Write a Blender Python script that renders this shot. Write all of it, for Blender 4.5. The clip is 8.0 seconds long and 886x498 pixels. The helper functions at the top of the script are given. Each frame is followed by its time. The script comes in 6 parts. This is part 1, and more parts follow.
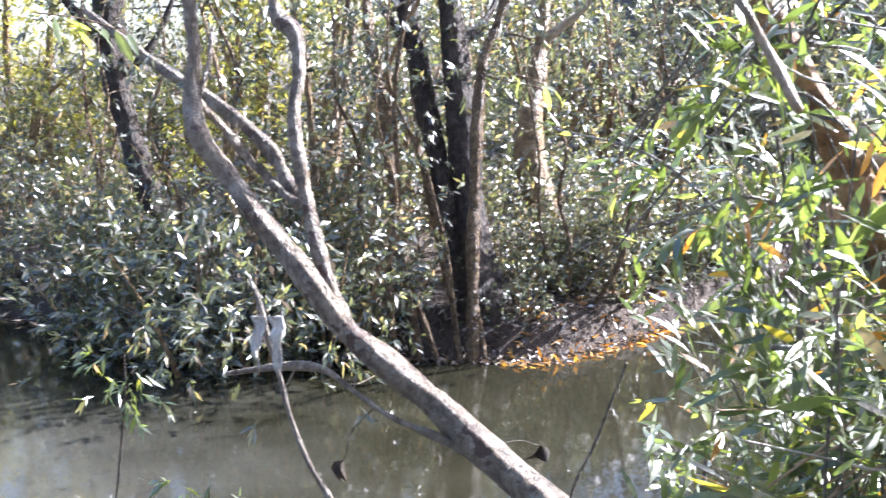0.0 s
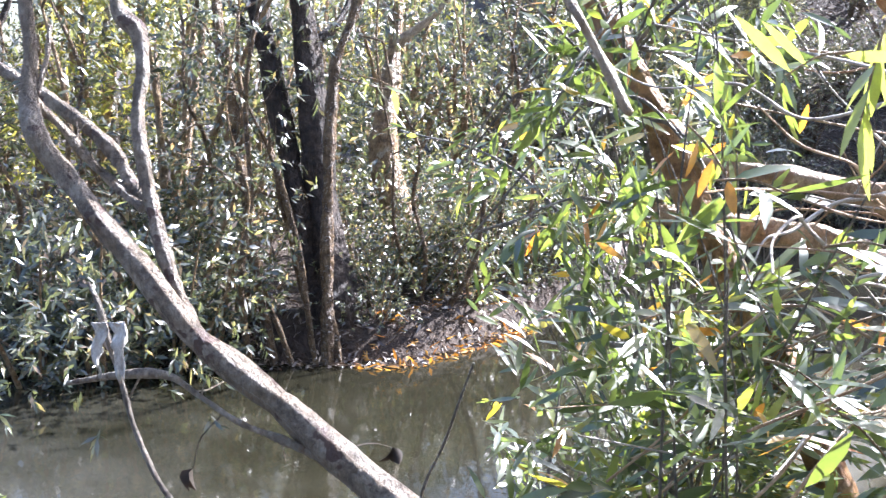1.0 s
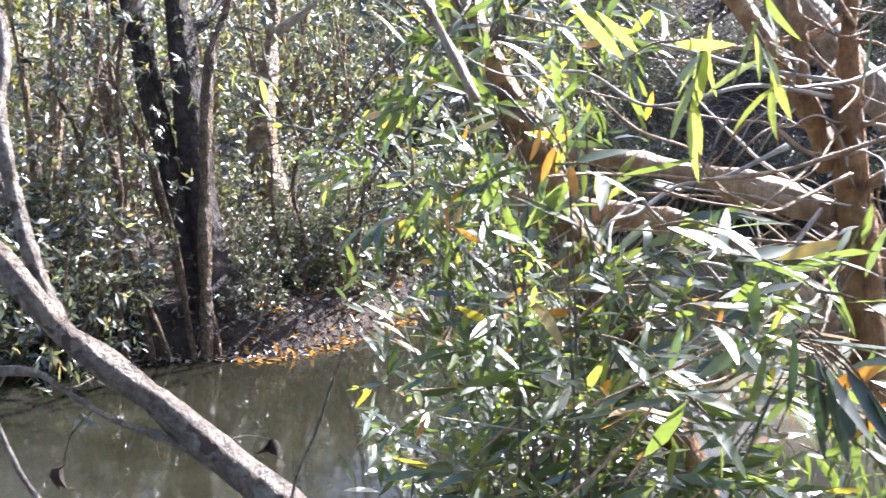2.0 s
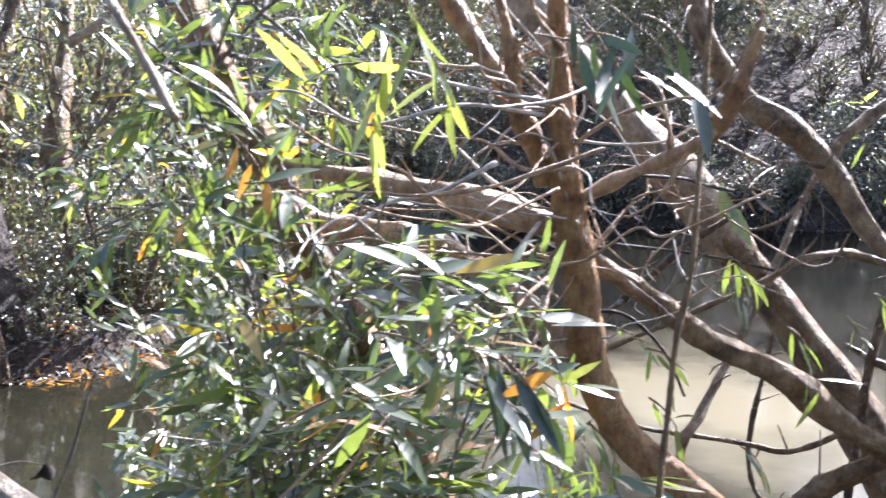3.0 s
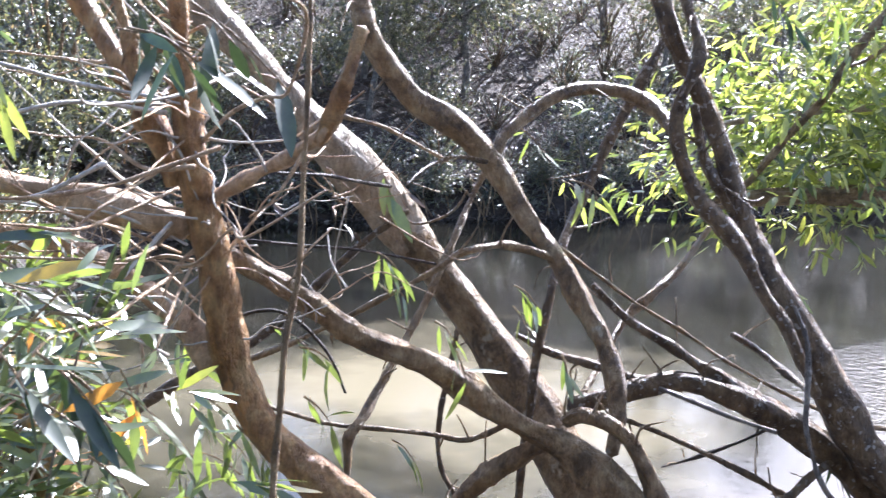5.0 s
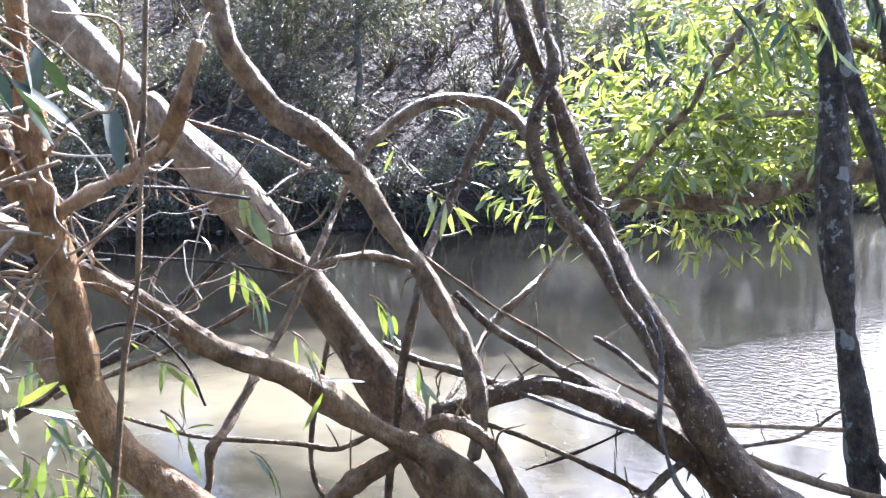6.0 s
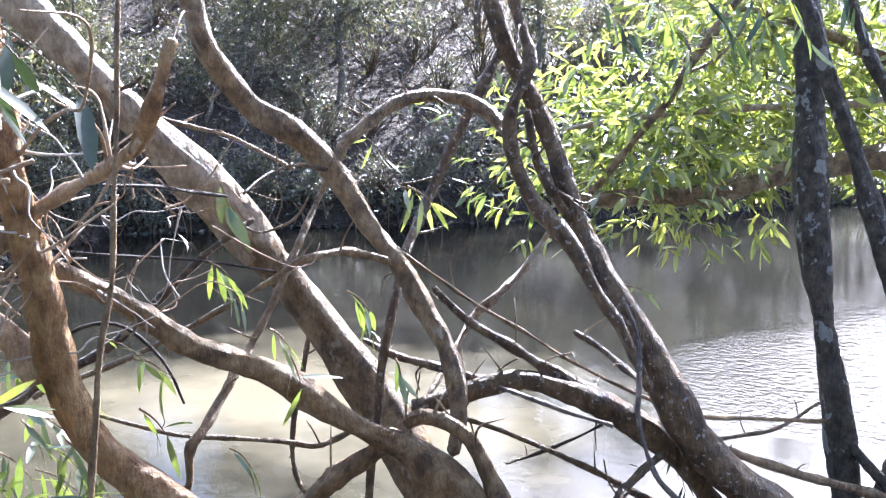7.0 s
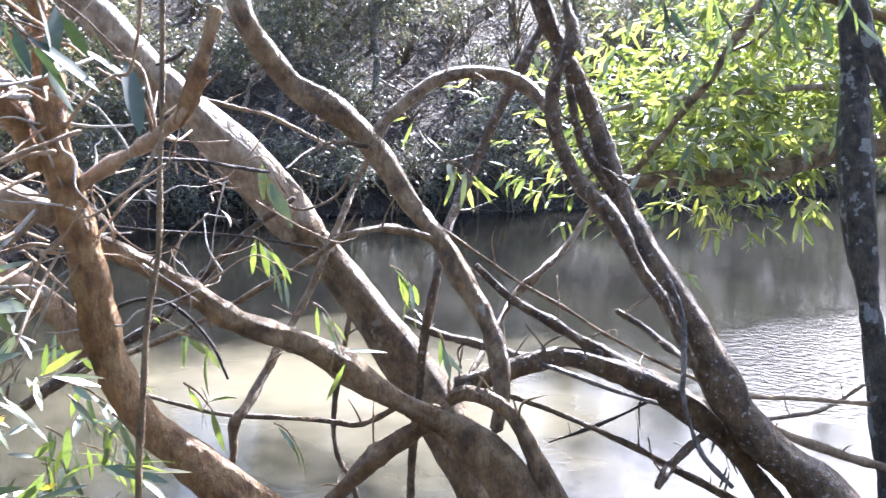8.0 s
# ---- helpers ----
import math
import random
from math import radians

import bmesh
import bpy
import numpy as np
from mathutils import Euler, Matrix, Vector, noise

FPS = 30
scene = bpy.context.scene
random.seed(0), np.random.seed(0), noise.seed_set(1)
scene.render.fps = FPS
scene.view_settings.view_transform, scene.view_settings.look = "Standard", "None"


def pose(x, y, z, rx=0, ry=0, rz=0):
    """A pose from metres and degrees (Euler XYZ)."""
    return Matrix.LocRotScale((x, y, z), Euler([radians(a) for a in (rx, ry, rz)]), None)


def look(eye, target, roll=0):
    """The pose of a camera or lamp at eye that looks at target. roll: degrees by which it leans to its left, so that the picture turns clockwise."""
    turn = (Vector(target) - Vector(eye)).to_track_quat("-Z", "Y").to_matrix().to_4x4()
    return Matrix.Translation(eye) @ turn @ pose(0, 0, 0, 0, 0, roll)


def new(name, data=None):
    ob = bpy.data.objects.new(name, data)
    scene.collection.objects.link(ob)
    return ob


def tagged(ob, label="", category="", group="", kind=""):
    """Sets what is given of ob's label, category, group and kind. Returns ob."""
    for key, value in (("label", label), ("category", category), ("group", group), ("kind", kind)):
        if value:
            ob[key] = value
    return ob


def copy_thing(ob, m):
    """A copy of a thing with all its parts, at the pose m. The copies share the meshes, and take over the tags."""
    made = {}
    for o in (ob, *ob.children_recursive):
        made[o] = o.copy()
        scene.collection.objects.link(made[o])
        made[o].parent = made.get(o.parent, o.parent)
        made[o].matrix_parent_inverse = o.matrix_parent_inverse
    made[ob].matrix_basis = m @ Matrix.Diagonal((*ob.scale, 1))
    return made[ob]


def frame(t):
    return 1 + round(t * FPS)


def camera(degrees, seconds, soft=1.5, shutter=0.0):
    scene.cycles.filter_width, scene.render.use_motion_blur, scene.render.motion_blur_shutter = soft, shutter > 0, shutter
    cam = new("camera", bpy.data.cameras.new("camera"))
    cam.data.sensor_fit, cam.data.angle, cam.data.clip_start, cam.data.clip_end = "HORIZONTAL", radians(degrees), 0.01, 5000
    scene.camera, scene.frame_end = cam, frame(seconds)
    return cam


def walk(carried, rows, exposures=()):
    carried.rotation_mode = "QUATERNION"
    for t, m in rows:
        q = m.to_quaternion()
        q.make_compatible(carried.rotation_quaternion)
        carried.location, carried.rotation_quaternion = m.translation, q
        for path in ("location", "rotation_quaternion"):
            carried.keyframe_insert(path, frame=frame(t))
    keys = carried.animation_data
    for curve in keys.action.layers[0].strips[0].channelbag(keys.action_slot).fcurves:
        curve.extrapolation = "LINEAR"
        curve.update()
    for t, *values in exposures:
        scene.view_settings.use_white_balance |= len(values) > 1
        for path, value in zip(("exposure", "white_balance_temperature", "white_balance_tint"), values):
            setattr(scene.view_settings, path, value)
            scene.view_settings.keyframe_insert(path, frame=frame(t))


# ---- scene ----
cam = camera(43.4, 8.0, soft=1.2, shutter=0.3)
METRES, EYE, TILT, LEAN, TURN = 1.0, 2.3, -8.5, 0.0, 0.0
ROWS = [
    (0.0, 0.0, 0.0, 0.0, 0.0, 0.0, 0.0),
    (0.5, 0.021, -0.0005, -0.0016, -4.47, 0.19, 0.03),
    (1.0, 0.0412, 0.0085, -0.0039, -7.23, 0.13, 0.47),
    (2.5, 0.1949, -0.0952, -0.0285, -17.02, -0.37, 1.77),
    (3.0, 0.3348, -0.1561, -0.0167, -21.64, -0.05, 2.29),
    (3.5, 0.4393, -0.1824, -0.0149, -24.75, -0.46, 2.65),
    (4.0, 0.5165, -0.2066, -0.0219, -27.34, -0.98, 3.14),
    (4.5, 0.599, -0.2377, -0.0203, -30.11, -1.13, 3.43),
    (5.0, 0.6708, -0.2767, -0.0166, -33.28, -1.05, 3.57),
    (6.5, 0.7681, -0.4136, -0.0194, -39.27, -1.09, 4.67),
    (7.0, 0.7674, -0.4117, -0.0254, -39.13, -1.21, 4.89),
    (7.5, 0.7687, -0.405, -0.041, -39.32, -1.7, 4.93),
    (8.0, 0.7553, -0.3781, -0.0745, -37.36, -1.49, 5.12),
]
walk(cam, [(t, pose(0, 0, EYE, TILT, LEAN, TURN) @ pose(METRES * x, METRES * y, METRES * z, 90 + pitch, roll, yaw)) for t, x, y, z, yaw, pitch, roll in ROWS],
     [(0.0, 2.4, 5700, 17), (1.2, 2.35, 5700, 17), (2.5, 2.06, 5700, 18), (4.0, 2.06, 5600, 18), (5.2, 2.3, 5550, 17), (6.5, 2.46, 5500, 17), (8.0, 2.48, 5500, 17)])

# ---- light ----
SUN_YAW, SUN_HEIGHT = 63.0, 38.0
world = bpy.data.worlds.new("sky")
scene.world = world
world.use_nodes = True
sky = world.node_tree.nodes.new("ShaderNodeTexSky")
sky.sky_type, sky.sun_disc = "NISHITA", False
sky.sun_elevation, sky.sun_rotation = radians(SUN_HEIGHT), radians(SUN_YAW)
sky.dust_density, sky.air_density = 2.5, 1.0
background = world.node_tree.nodes["Background"]
background.inputs["Strength"].default_value = 0.1
world.node_tree.links.new(sky.outputs["Color"], background.inputs["Color"])
sun = new("sun", bpy.data.lights.new("sun", "SUN"))
sun.data.energy, sun.data.angle, sun.data.color = 5.0, radians(0.6), (1.0, 0.97, 0.92)
sun_way = Vector((math.sin(radians(SUN_YAW)) * math.cos(radians(SUN_HEIGHT)), math.cos(radians(SUN_YAW)) * math.cos(radians(SUN_HEIGHT)), math.sin(radians(SUN_HEIGHT))))
sun.matrix_world = look(sun_way * 40, (0, 0, 0))

# ---- materials ----


def material(name):
    m = bpy.data.materials.new(name)
    m.use_nodes = True
    return m, m.node_tree.nodes, m.node_tree.links, m.node_tree.nodes["Principled BSDF"]


def ramp(nodes, stops):
    r = nodes.new("ShaderNodeValToRGB")
    while len(r.color_ramp.elements) < len(stops):
        r.color_ramp.elements.new(0.5)
    for e, (at, c) in zip(r.color_ramp.elements, stops):
        e.position, e.color = at, (*c, 1)
    return r


def noise_node(nodes, links, coord, scale, detail=5.0, rough=0.6, stretch=None):
    n = nodes.new("ShaderNodeTexNoise")
    n.inputs["Scale"].default_value, n.inputs["Detail"].default_value, n.inputs["Roughness"].default_value = scale, detail, rough
    if stretch:
        mp = nodes.new("ShaderNodeMapping")
        mp.inputs["Scale"].default_value = stretch
        links.new(coord, mp.inputs["Vector"])
        coord = mp.outputs["Vector"]
    links.new(coord, n.inputs["Vector"])
    return n


def mix_colour(nodes, links, fac, a, b, kind="MIX"):
    m = nodes.new("ShaderNodeMix")
    m.data_type, m.blend_type = "RGBA", kind
    for value, socket in ((fac, m.inputs[0]), (a, m.inputs[6]), (b, m.inputs[7])):
        if isinstance(value, (int, float)):
            socket.default_value = value
        elif isinstance(value, tuple):
            socket.default_value = (*value, 1)
        else:
            links.new(value, socket)
    return m.outputs[2]


def bark(name, dark, mid, pale, patch=None, patch_amount=0.62, scale=1.0, rough=0.42, bump=1.0, grain=0.35, speckle=False):
    """Bark: broad tone, fine grain, darker cracks, and lichen patches where the tree has them."""
    m, nodes, links, bsdf = material(name)
    co = nodes.new("ShaderNodeTexCoord").outputs["Object"]
    broad = noise_node(nodes, links, co, 13 * scale, 5, 0.65)
    r = ramp(nodes, [(0.36, dark), (0.5, mid), (0.64, pale)])
    links.new(broad.outputs["Fac"], r.inputs["Fac"])
    fine = noise_node(nodes, links, co, 60 * scale, 8, 0.75, (1, 1, grain))
    fr = ramp(nodes, [(0.34, (0.5, 0.46, 0.43)), (0.5, (0.9, 0.89, 0.87)), (0.68, (1.25, 1.22, 1.17))])
    links.new(fine.outputs["Fac"], fr.inputs["Fac"])
    colour = mix_colour(nodes, links, 0.85, r.outputs["Color"], fr.outputs["Color"], "MULTIPLY")
    if patch:
        spots = noise_node(nodes, links, co, 7.5 * scale, 3, 0.55)
        sr = ramp(nodes, [(patch_amount, (0, 0, 0)), (patch_amount + 0.03, (1, 1, 1))])
        links.new(spots.outputs["Fac"], sr.inputs["Fac"])
        colour = mix_colour(nodes, links, sr.outputs["Color"], colour, patch)
    if speckle:
        dots = noise_node(nodes, links, co, 48 * scale, 2, 0.5)
        dr = ramp(nodes, [(0.63, (0, 0, 0)), (0.66, (1, 1, 1))])
        links.new(dots.outputs["Fac"], dr.inputs["Fac"])
        colour = mix_colour(nodes, links, dr.outputs["Color"], colour, (0.42, 0.36, 0.29))
    links.new(colour, bsdf.inputs["Base Color"])
    bsdf.inputs["Roughness"].default_value = rough
    bsdf.inputs["Specular IOR Level"].default_value = 0.5
    b = nodes.new("ShaderNodeBump")
    b.inputs["Strength"].default_value, b.inputs["Distance"].default_value = bump, 0.045
    lumps = noise_node(nodes, links, co, 26 * scale, 4, 0.6, (1, 1, 0.5))
    total = nodes.new("ShaderNodeMath")
    total.operation = "MULTIPLY_ADD"
    total.inputs[1].default_value = 2.0
    links.new(lumps.outputs["Fac"], total.inputs[0])
    links.new(fine.outputs["Fac"], total.inputs[2])
    links.new(total.outputs[0], b.inputs["Height"])
    links.new(b.outputs["Normal"], bsdf.inputs["Normal"])
    return m


def leafage(name, stops, glow, through_part=0.4, rough=0.32, gloss=0.7, coat=0.4):
    """Leaves: one tone a leaf, glossy above, light passing through the blade."""
    m, nodes, links, bsdf = material(name)
    rnd = nodes.new("ShaderNodeNewGeometry").outputs["Random Per Island"]
    r = ramp(nodes, stops)
    r.color_ramp.interpolation = "LINEAR"
    links.new(rnd, r.inputs["Fac"])
    co = nodes.new("ShaderNodeTexCoord").outputs["Object"]
    fine = noise_node(nodes, links, co, 55, 3)
    fr = ramp(nodes, [(0.3, (0.7, 0.7, 0.66)), (0.7, (1.1, 1.1, 1.05))])
    links.new(fine.outputs["Fac"], fr.inputs["Fac"])
    colour = mix_colour(nodes, links, 0.8, r.outputs["Color"], fr.outputs["Color"], "MULTIPLY")
    links.new(colour, bsdf.inputs["Base Color"])
    bsdf.inputs["Roughness"].default_value = rough
    bsdf.inputs["Specular IOR Level"].default_value = 0.3 + 0.85 * gloss
    bsdf.inputs["Coat IOR"].default_value = 1.5 + 0.12 * gloss
    bsdf.inputs["Coat Weight"].default_value, bsdf.inputs["Coat Roughness"].default_value = gloss, coat
    t = nodes.new("ShaderNodeBsdfTranslucent")
    links.new(mix_colour(nodes, links, 1.0, colour, glow, "MULTIPLY"), t.inputs["Color"])
    mx = nodes.new("ShaderNodeMixShader")
    mx.inputs[0].default_value = through_part
    links.new(bsdf.outputs[0], mx.inputs[1])
    links.new(t.outputs[0], mx.inputs[2])
    links.new(mx.outputs[0], nodes["Material Output"].inputs["Surface"])
    return m


bark_red = bark("red_brown_bark", (0.255, 0.125, 0.048), (0.536, 0.290, 0.115), (0.714, 0.458, 0.209), (0.663, 0.343, 0.126), 0.62)
bark_pale = bark("pale_bark", (0.28, 0.20, 0.125), (0.45, 0.34, 0.225), (0.57, 0.46, 0.33), (0.22, 0.135, 0.08), 0.66, bump=0.7)
# Twig tone raised near white to stand in for strong sun on them.
bark_sunlit = bark("sunlit_twig", (0.36, 0.30, 0.24), (0.52, 0.46, 0.39), (0.66, 0.61, 0.54), bump=0.4, rough=0.5)
bark_brown = bark("brown_bark", (0.154, 0.094, 0.043), (0.353, 0.224, 0.106), (0.524, 0.374, 0.200), (0.502, 0.403, 0.267), 0.66)
bark_fissured = bark("fissured_bark", (0.073, 0.042, 0.019), (0.177, 0.107, 0.048), (0.300, 0.199, 0.100), (0.308, 0.237, 0.159), 0.68, scale=1.0, grain=0.3, speckle=True)
bark_tan = bark("tan_bark", (0.34, 0.21, 0.115), (0.52, 0.35, 0.205), (0.66, 0.48, 0.31), (0.40, 0.23, 0.12), 0.64, bump=0.7)
bark_lean = bark("grey_brown_bark", (0.16, 0.12, 0.085), (0.32, 0.255, 0.19), (0.47, 0.40, 0.315), (0.12, 0.07, 0.05), 0.6)
bark_dark = bark("dark_bark", (0.026, 0.018, 0.013), (0.06, 0.041, 0.03), (0.11, 0.078, 0.058), rough=0.7)
bark_spotted = bark("lichen_spotted_bark", (0.06, 0.046, 0.03), (0.125, 0.098, 0.066), (0.20, 0.16, 0.11), (0.46, 0.44, 0.38), 0.6, scale=1.5)
bark_grey = bark("grey_bark", (0.13, 0.11, 0.09), (0.27, 0.23, 0.19), (0.42, 0.37, 0.31), (0.5, 0.46, 0.4), 0.64)

GREENS = [(0.0, (0.035, 0.052, 0.026)), (0.4, (0.065, 0.092, 0.036)), (0.72, (0.10, 0.13, 0.044)), (0.9, (0.17, 0.20, 0.055)), (0.965, (0.26, 0.21, 0.04)), (1.0, (0.38, 0.15, 0.03))]
leaf_near = leafage("near_leaf", GREENS, (3.6, 3.5, 1.5), 0.38, 0.34, 1.0, 0.4)
# Lit copy of the greens: sunshine is part of this leaf tone.
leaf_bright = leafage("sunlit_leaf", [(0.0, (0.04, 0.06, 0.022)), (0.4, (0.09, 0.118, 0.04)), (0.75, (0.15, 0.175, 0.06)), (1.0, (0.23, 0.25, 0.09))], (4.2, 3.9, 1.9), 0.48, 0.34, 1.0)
leaf_far = leafage("bank_leaf", [(0.0, (0.028, 0.034, 0.025)), (0.5, (0.052, 0.062, 0.04)), (0.8, (0.10, 0.112, 0.058)), (0.92, (0.20, 0.175, 0.10)), (1.0, (0.24, 0.165, 0.12))], (3.7, 3.5, 2.0), 0.36, 0.3, 0.9, 0.26)
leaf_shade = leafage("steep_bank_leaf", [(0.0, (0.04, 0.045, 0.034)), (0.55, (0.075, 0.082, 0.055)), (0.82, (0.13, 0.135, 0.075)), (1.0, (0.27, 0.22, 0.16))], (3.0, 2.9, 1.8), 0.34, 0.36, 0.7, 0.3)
# Yellower copy for the wood behind, brightened in colour to read as sunlit.
leaf_gold = leafage("sunlit_gold_leaf", [(0.0, (0.07, 0.085, 0.025)), (0.5, (0.16, 0.17, 0.05)), (1.0, (0.28, 0.25, 0.09))], (4.4, 4.0, 2.0), 0.5, 0.35, 0.6)
# Shaded copy of the greens: the shade on hanging twigs is coloured in.
leaf_in_shade = leafage("shaded_leaf", [(0.0, (0.026, 0.038, 0.024)), (1.0, (0.05, 0.068, 0.038))], (2.0, 2.4, 1.2), 0.16, 0.42, 0.25, 0.35)
leaf_dead = leafage("dead_leaf", [(0.0, (0.05, 0.034, 0.026)), (0.55, (0.11, 0.08, 0.062)), (0.88, (0.2, 0.155, 0.125)), (1.0, (0.46, 0.41, 0.35))], (1.6, 1.4, 1.1), 0.15, 0.4, 0.5, 0.3)
leaf_orange = leafage("orange_leaf", [(0.0, (0.24, 0.11, 0.035)), (0.5, (0.40, 0.21, 0.05)), (1.0, (0.5, 0.34, 0.12))], (2.2, 1.8, 0.8), 0.4, 0.5, 0.1)
leaf_withered = leafage("withered_leaf", [(0.0, (0.02, 0.016, 0.012)), (1.0, (0.05, 0.035, 0.025))], (1.2, 1.1, 1.0), 0.1, 0.7, 0.0)
papery = bark("papery_bark", (0.42, 0.40, 0.37), (0.55, 0.53, 0.50), (0.68, 0.66, 0.62), bump=0.3)

# Bank earth: damp mud near the water, litter above; tone lowered for the shaded undercut.
earth, nodes, links, bsdf = material("earth")
co = nodes.new("ShaderNodeTexCoord").outputs["Object"]
big = noise_node(nodes, links, co, 0.9, 5)
small = noise_node(nodes, links, co, 14, 8, 0.7)
r1 = ramp(nodes, [(0.3, (0.026, 0.018, 0.013)), (0.5, (0.06, 0.043, 0.032)), (0.7, (0.115, 0.088, 0.066))])
links.new(small.outputs["Fac"], r1.inputs["Fac"])
r2 = ramp(nodes, [(0.35, (0.55, 0.52, 0.5)), (0.65, (1.15, 1.05, 0.95))])
links.new(big.outputs["Fac"], r2.inputs["Fac"])
links.new(mix_colour(nodes, links, 1.0, r1.outputs["Color"], r2.outputs["Color"], "MULTIPLY"), bsdf.inputs["Base Color"])
bsdf.inputs["Roughness"].default_value = 0.85
bp = nodes.new("ShaderNodeBump")
bp.inputs["Strength"].default_value, bp.inputs["Distance"].default_value = 0.9, 0.08
links.new(small.outputs["Fac"], bp.inputs["Height"])
links.new(bp.outputs["Normal"], bsdf.inputs["Normal"])

# Creek water: dark and glassy in the backwater to the west, silty and rippled where the creek opens eastward; two paler
# patches paint in sunlight and reflected sky.
water_mat, nodes, links, bsdf = material("muddy_water")
co = nodes.new("ShaderNodeTexCoord").outputs["Object"]
apart = nodes.new("ShaderNodeSeparateXYZ")
links.new(co, apart.inputs[0])
mottle = noise_node(nodes, links, co, 0.62, 4)
wander = nodes.new("ShaderNodeMath")
wander.operation, wander.inputs[1].default_value = "MULTIPLY_ADD", 3.0
links.new(mottle.outputs["Fac"], wander.inputs[0])
links.new(apart.outputs["X"], wander.inputs[2])
open_water = nodes.new("ShaderNodeMapRange")
open_water.inputs["From Min"].default_value, open_water.inputs["From Max"].default_value = 2.2, 6.5
links.new(wander.outputs[0], open_water.inputs["Value"])
calm = ramp(nodes, [(0.3, (0.012, 0.0115, 0.007)), (0.7, (0.026, 0.024, 0.014))])
links.new(mottle.outputs["Fac"], calm.inputs["Fac"])
# Open water base, set darker to deepen the dark band below the far bank.
open_base = ramp(nodes, [(0.36, (0.007, 0.0068, 0.0055)), (0.64, (0.018, 0.0165, 0.012))])
links.new(mottle.outputs["Fac"], open_base.inputs["Fac"])
# Silt patch brightened to stand in for sunlit water and reflected sky.
lit_silt = nodes.new("ShaderNodeVectorMath")
lit_silt.operation, lit_silt.inputs[1].default_value = "DISTANCE", (5.0, 6.6, 0.0)
links.new(co, lit_silt.inputs[0])
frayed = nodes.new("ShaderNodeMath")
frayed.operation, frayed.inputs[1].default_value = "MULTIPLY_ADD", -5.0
links.new(mottle.outputs["Fac"], frayed.inputs[0])
links.new(lit_silt.outputs["Value"], frayed.inputs[2])
lit_silt_mask = nodes.new("ShaderNodeMapRange")
lit_silt_mask.inputs["From Min"].default_value, lit_silt_mask.inputs["From Max"].default_value = 0.3, -2.2
links.new(frayed.outputs[0], lit_silt_mask.inputs["Value"])
lit_open = mix_colour(nodes, links, lit_silt_mask.outputs[0], open_base.outputs["Color"], (0.2, 0.172, 0.112))
# Second pale patch paints light streaks onto the western backwater.
backwater = nodes.new("ShaderNodeVectorMath")
backwater.operation, backwater.inputs[1].default_value = "DISTANCE", (-2.7, 6.4, 0.0)
links.new(co, backwater.inputs[0])
wisps = nodes.new("ShaderNodeMath")
wisps.operation, wisps.inputs[1].default_value = "MULTIPLY_ADD", -5.0
links.new(mottle.outputs["Fac"], wisps.inputs[0])
links.new(backwater.outputs["Value"], wisps.inputs[2])
streak_light = nodes.new("ShaderNodeMapRange")
streak_light.inputs["From Min"].default_value, streak_light.inputs["From Max"].default_value = 0.0, -2.2
links.new(wisps.outputs[0], streak_light.inputs["Value"])
still = mix_colour(nodes, links, streak_light.outputs[0], calm.outputs["Color"], (0.042, 0.041, 0.034))
links.new(mix_colour(nodes, links, open_water.outputs[0], still, lit_open), bsdf.inputs["Base Color"])
bsdf.inputs["IOR"].default_value = 1.333
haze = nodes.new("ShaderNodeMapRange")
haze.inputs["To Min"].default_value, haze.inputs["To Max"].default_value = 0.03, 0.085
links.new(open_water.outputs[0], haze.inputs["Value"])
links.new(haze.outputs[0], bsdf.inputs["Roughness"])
ripple = noise_node(nodes, links, co, 11.0, 3, 0.5, (1.35, 1.0, 1.0))
breeze = nodes.new("ShaderNodeMapRange")
breeze.inputs["From Min"].default_value, breeze.inputs["From Max"].default_value = 8.8, 10.6
breeze.inputs["To Max"].default_value = 0.5
links.new(wander.outputs[0], breeze.inputs["Value"])
offshore = nodes.new("ShaderNodeMath")
offshore.operation, offshore.inputs[1].default_value = "MULTIPLY_ADD", 1.6
links.new(mottle.outputs["Fac"], offshore.inputs[0])
links.new(apart.outputs["Y"], offshore.inputs[2])
lee = nodes.new("ShaderNodeMapRange")
lee.inputs["From Min"].default_value, lee.inputs["From Max"].default_value = 7.0, 5.6
links.new(offshore.outputs[0], lee.inputs["Value"])
gust = nodes.new("ShaderNodeMath")
gust.operation = "MULTIPLY"
links.new(breeze.outputs[0], gust.inputs[0])
links.new(lee.outputs[0], gust.inputs[1])
swell = nodes.new("ShaderNodeMath")
swell.operation, swell.inputs[1].default_value = "ADD", 0.014
links.new(gust.outputs[0], swell.inputs[0])
height = nodes.new("ShaderNodeMath")
height.operation = "MULTIPLY"
links.new(ripple.outputs["Fac"], height.inputs[0])
links.new(swell.outputs[0], height.inputs[1])
bp = nodes.new("ShaderNodeBump")
bp.inputs["Strength"].default_value, bp.inputs["Distance"].default_value = 1.0, 0.07
links.new(height.outputs[0], bp.inputs["Height"])
links.new(bp.outputs["Normal"], bsdf.inputs["Normal"])

# ---- building helpers ----


def thing(name, base, label, category, group="", kind=""):
    ob = new(name)
    ob.empty_display_size = 0.1
    ob.location = base
    return tagged(ob, label, category, group, kind)


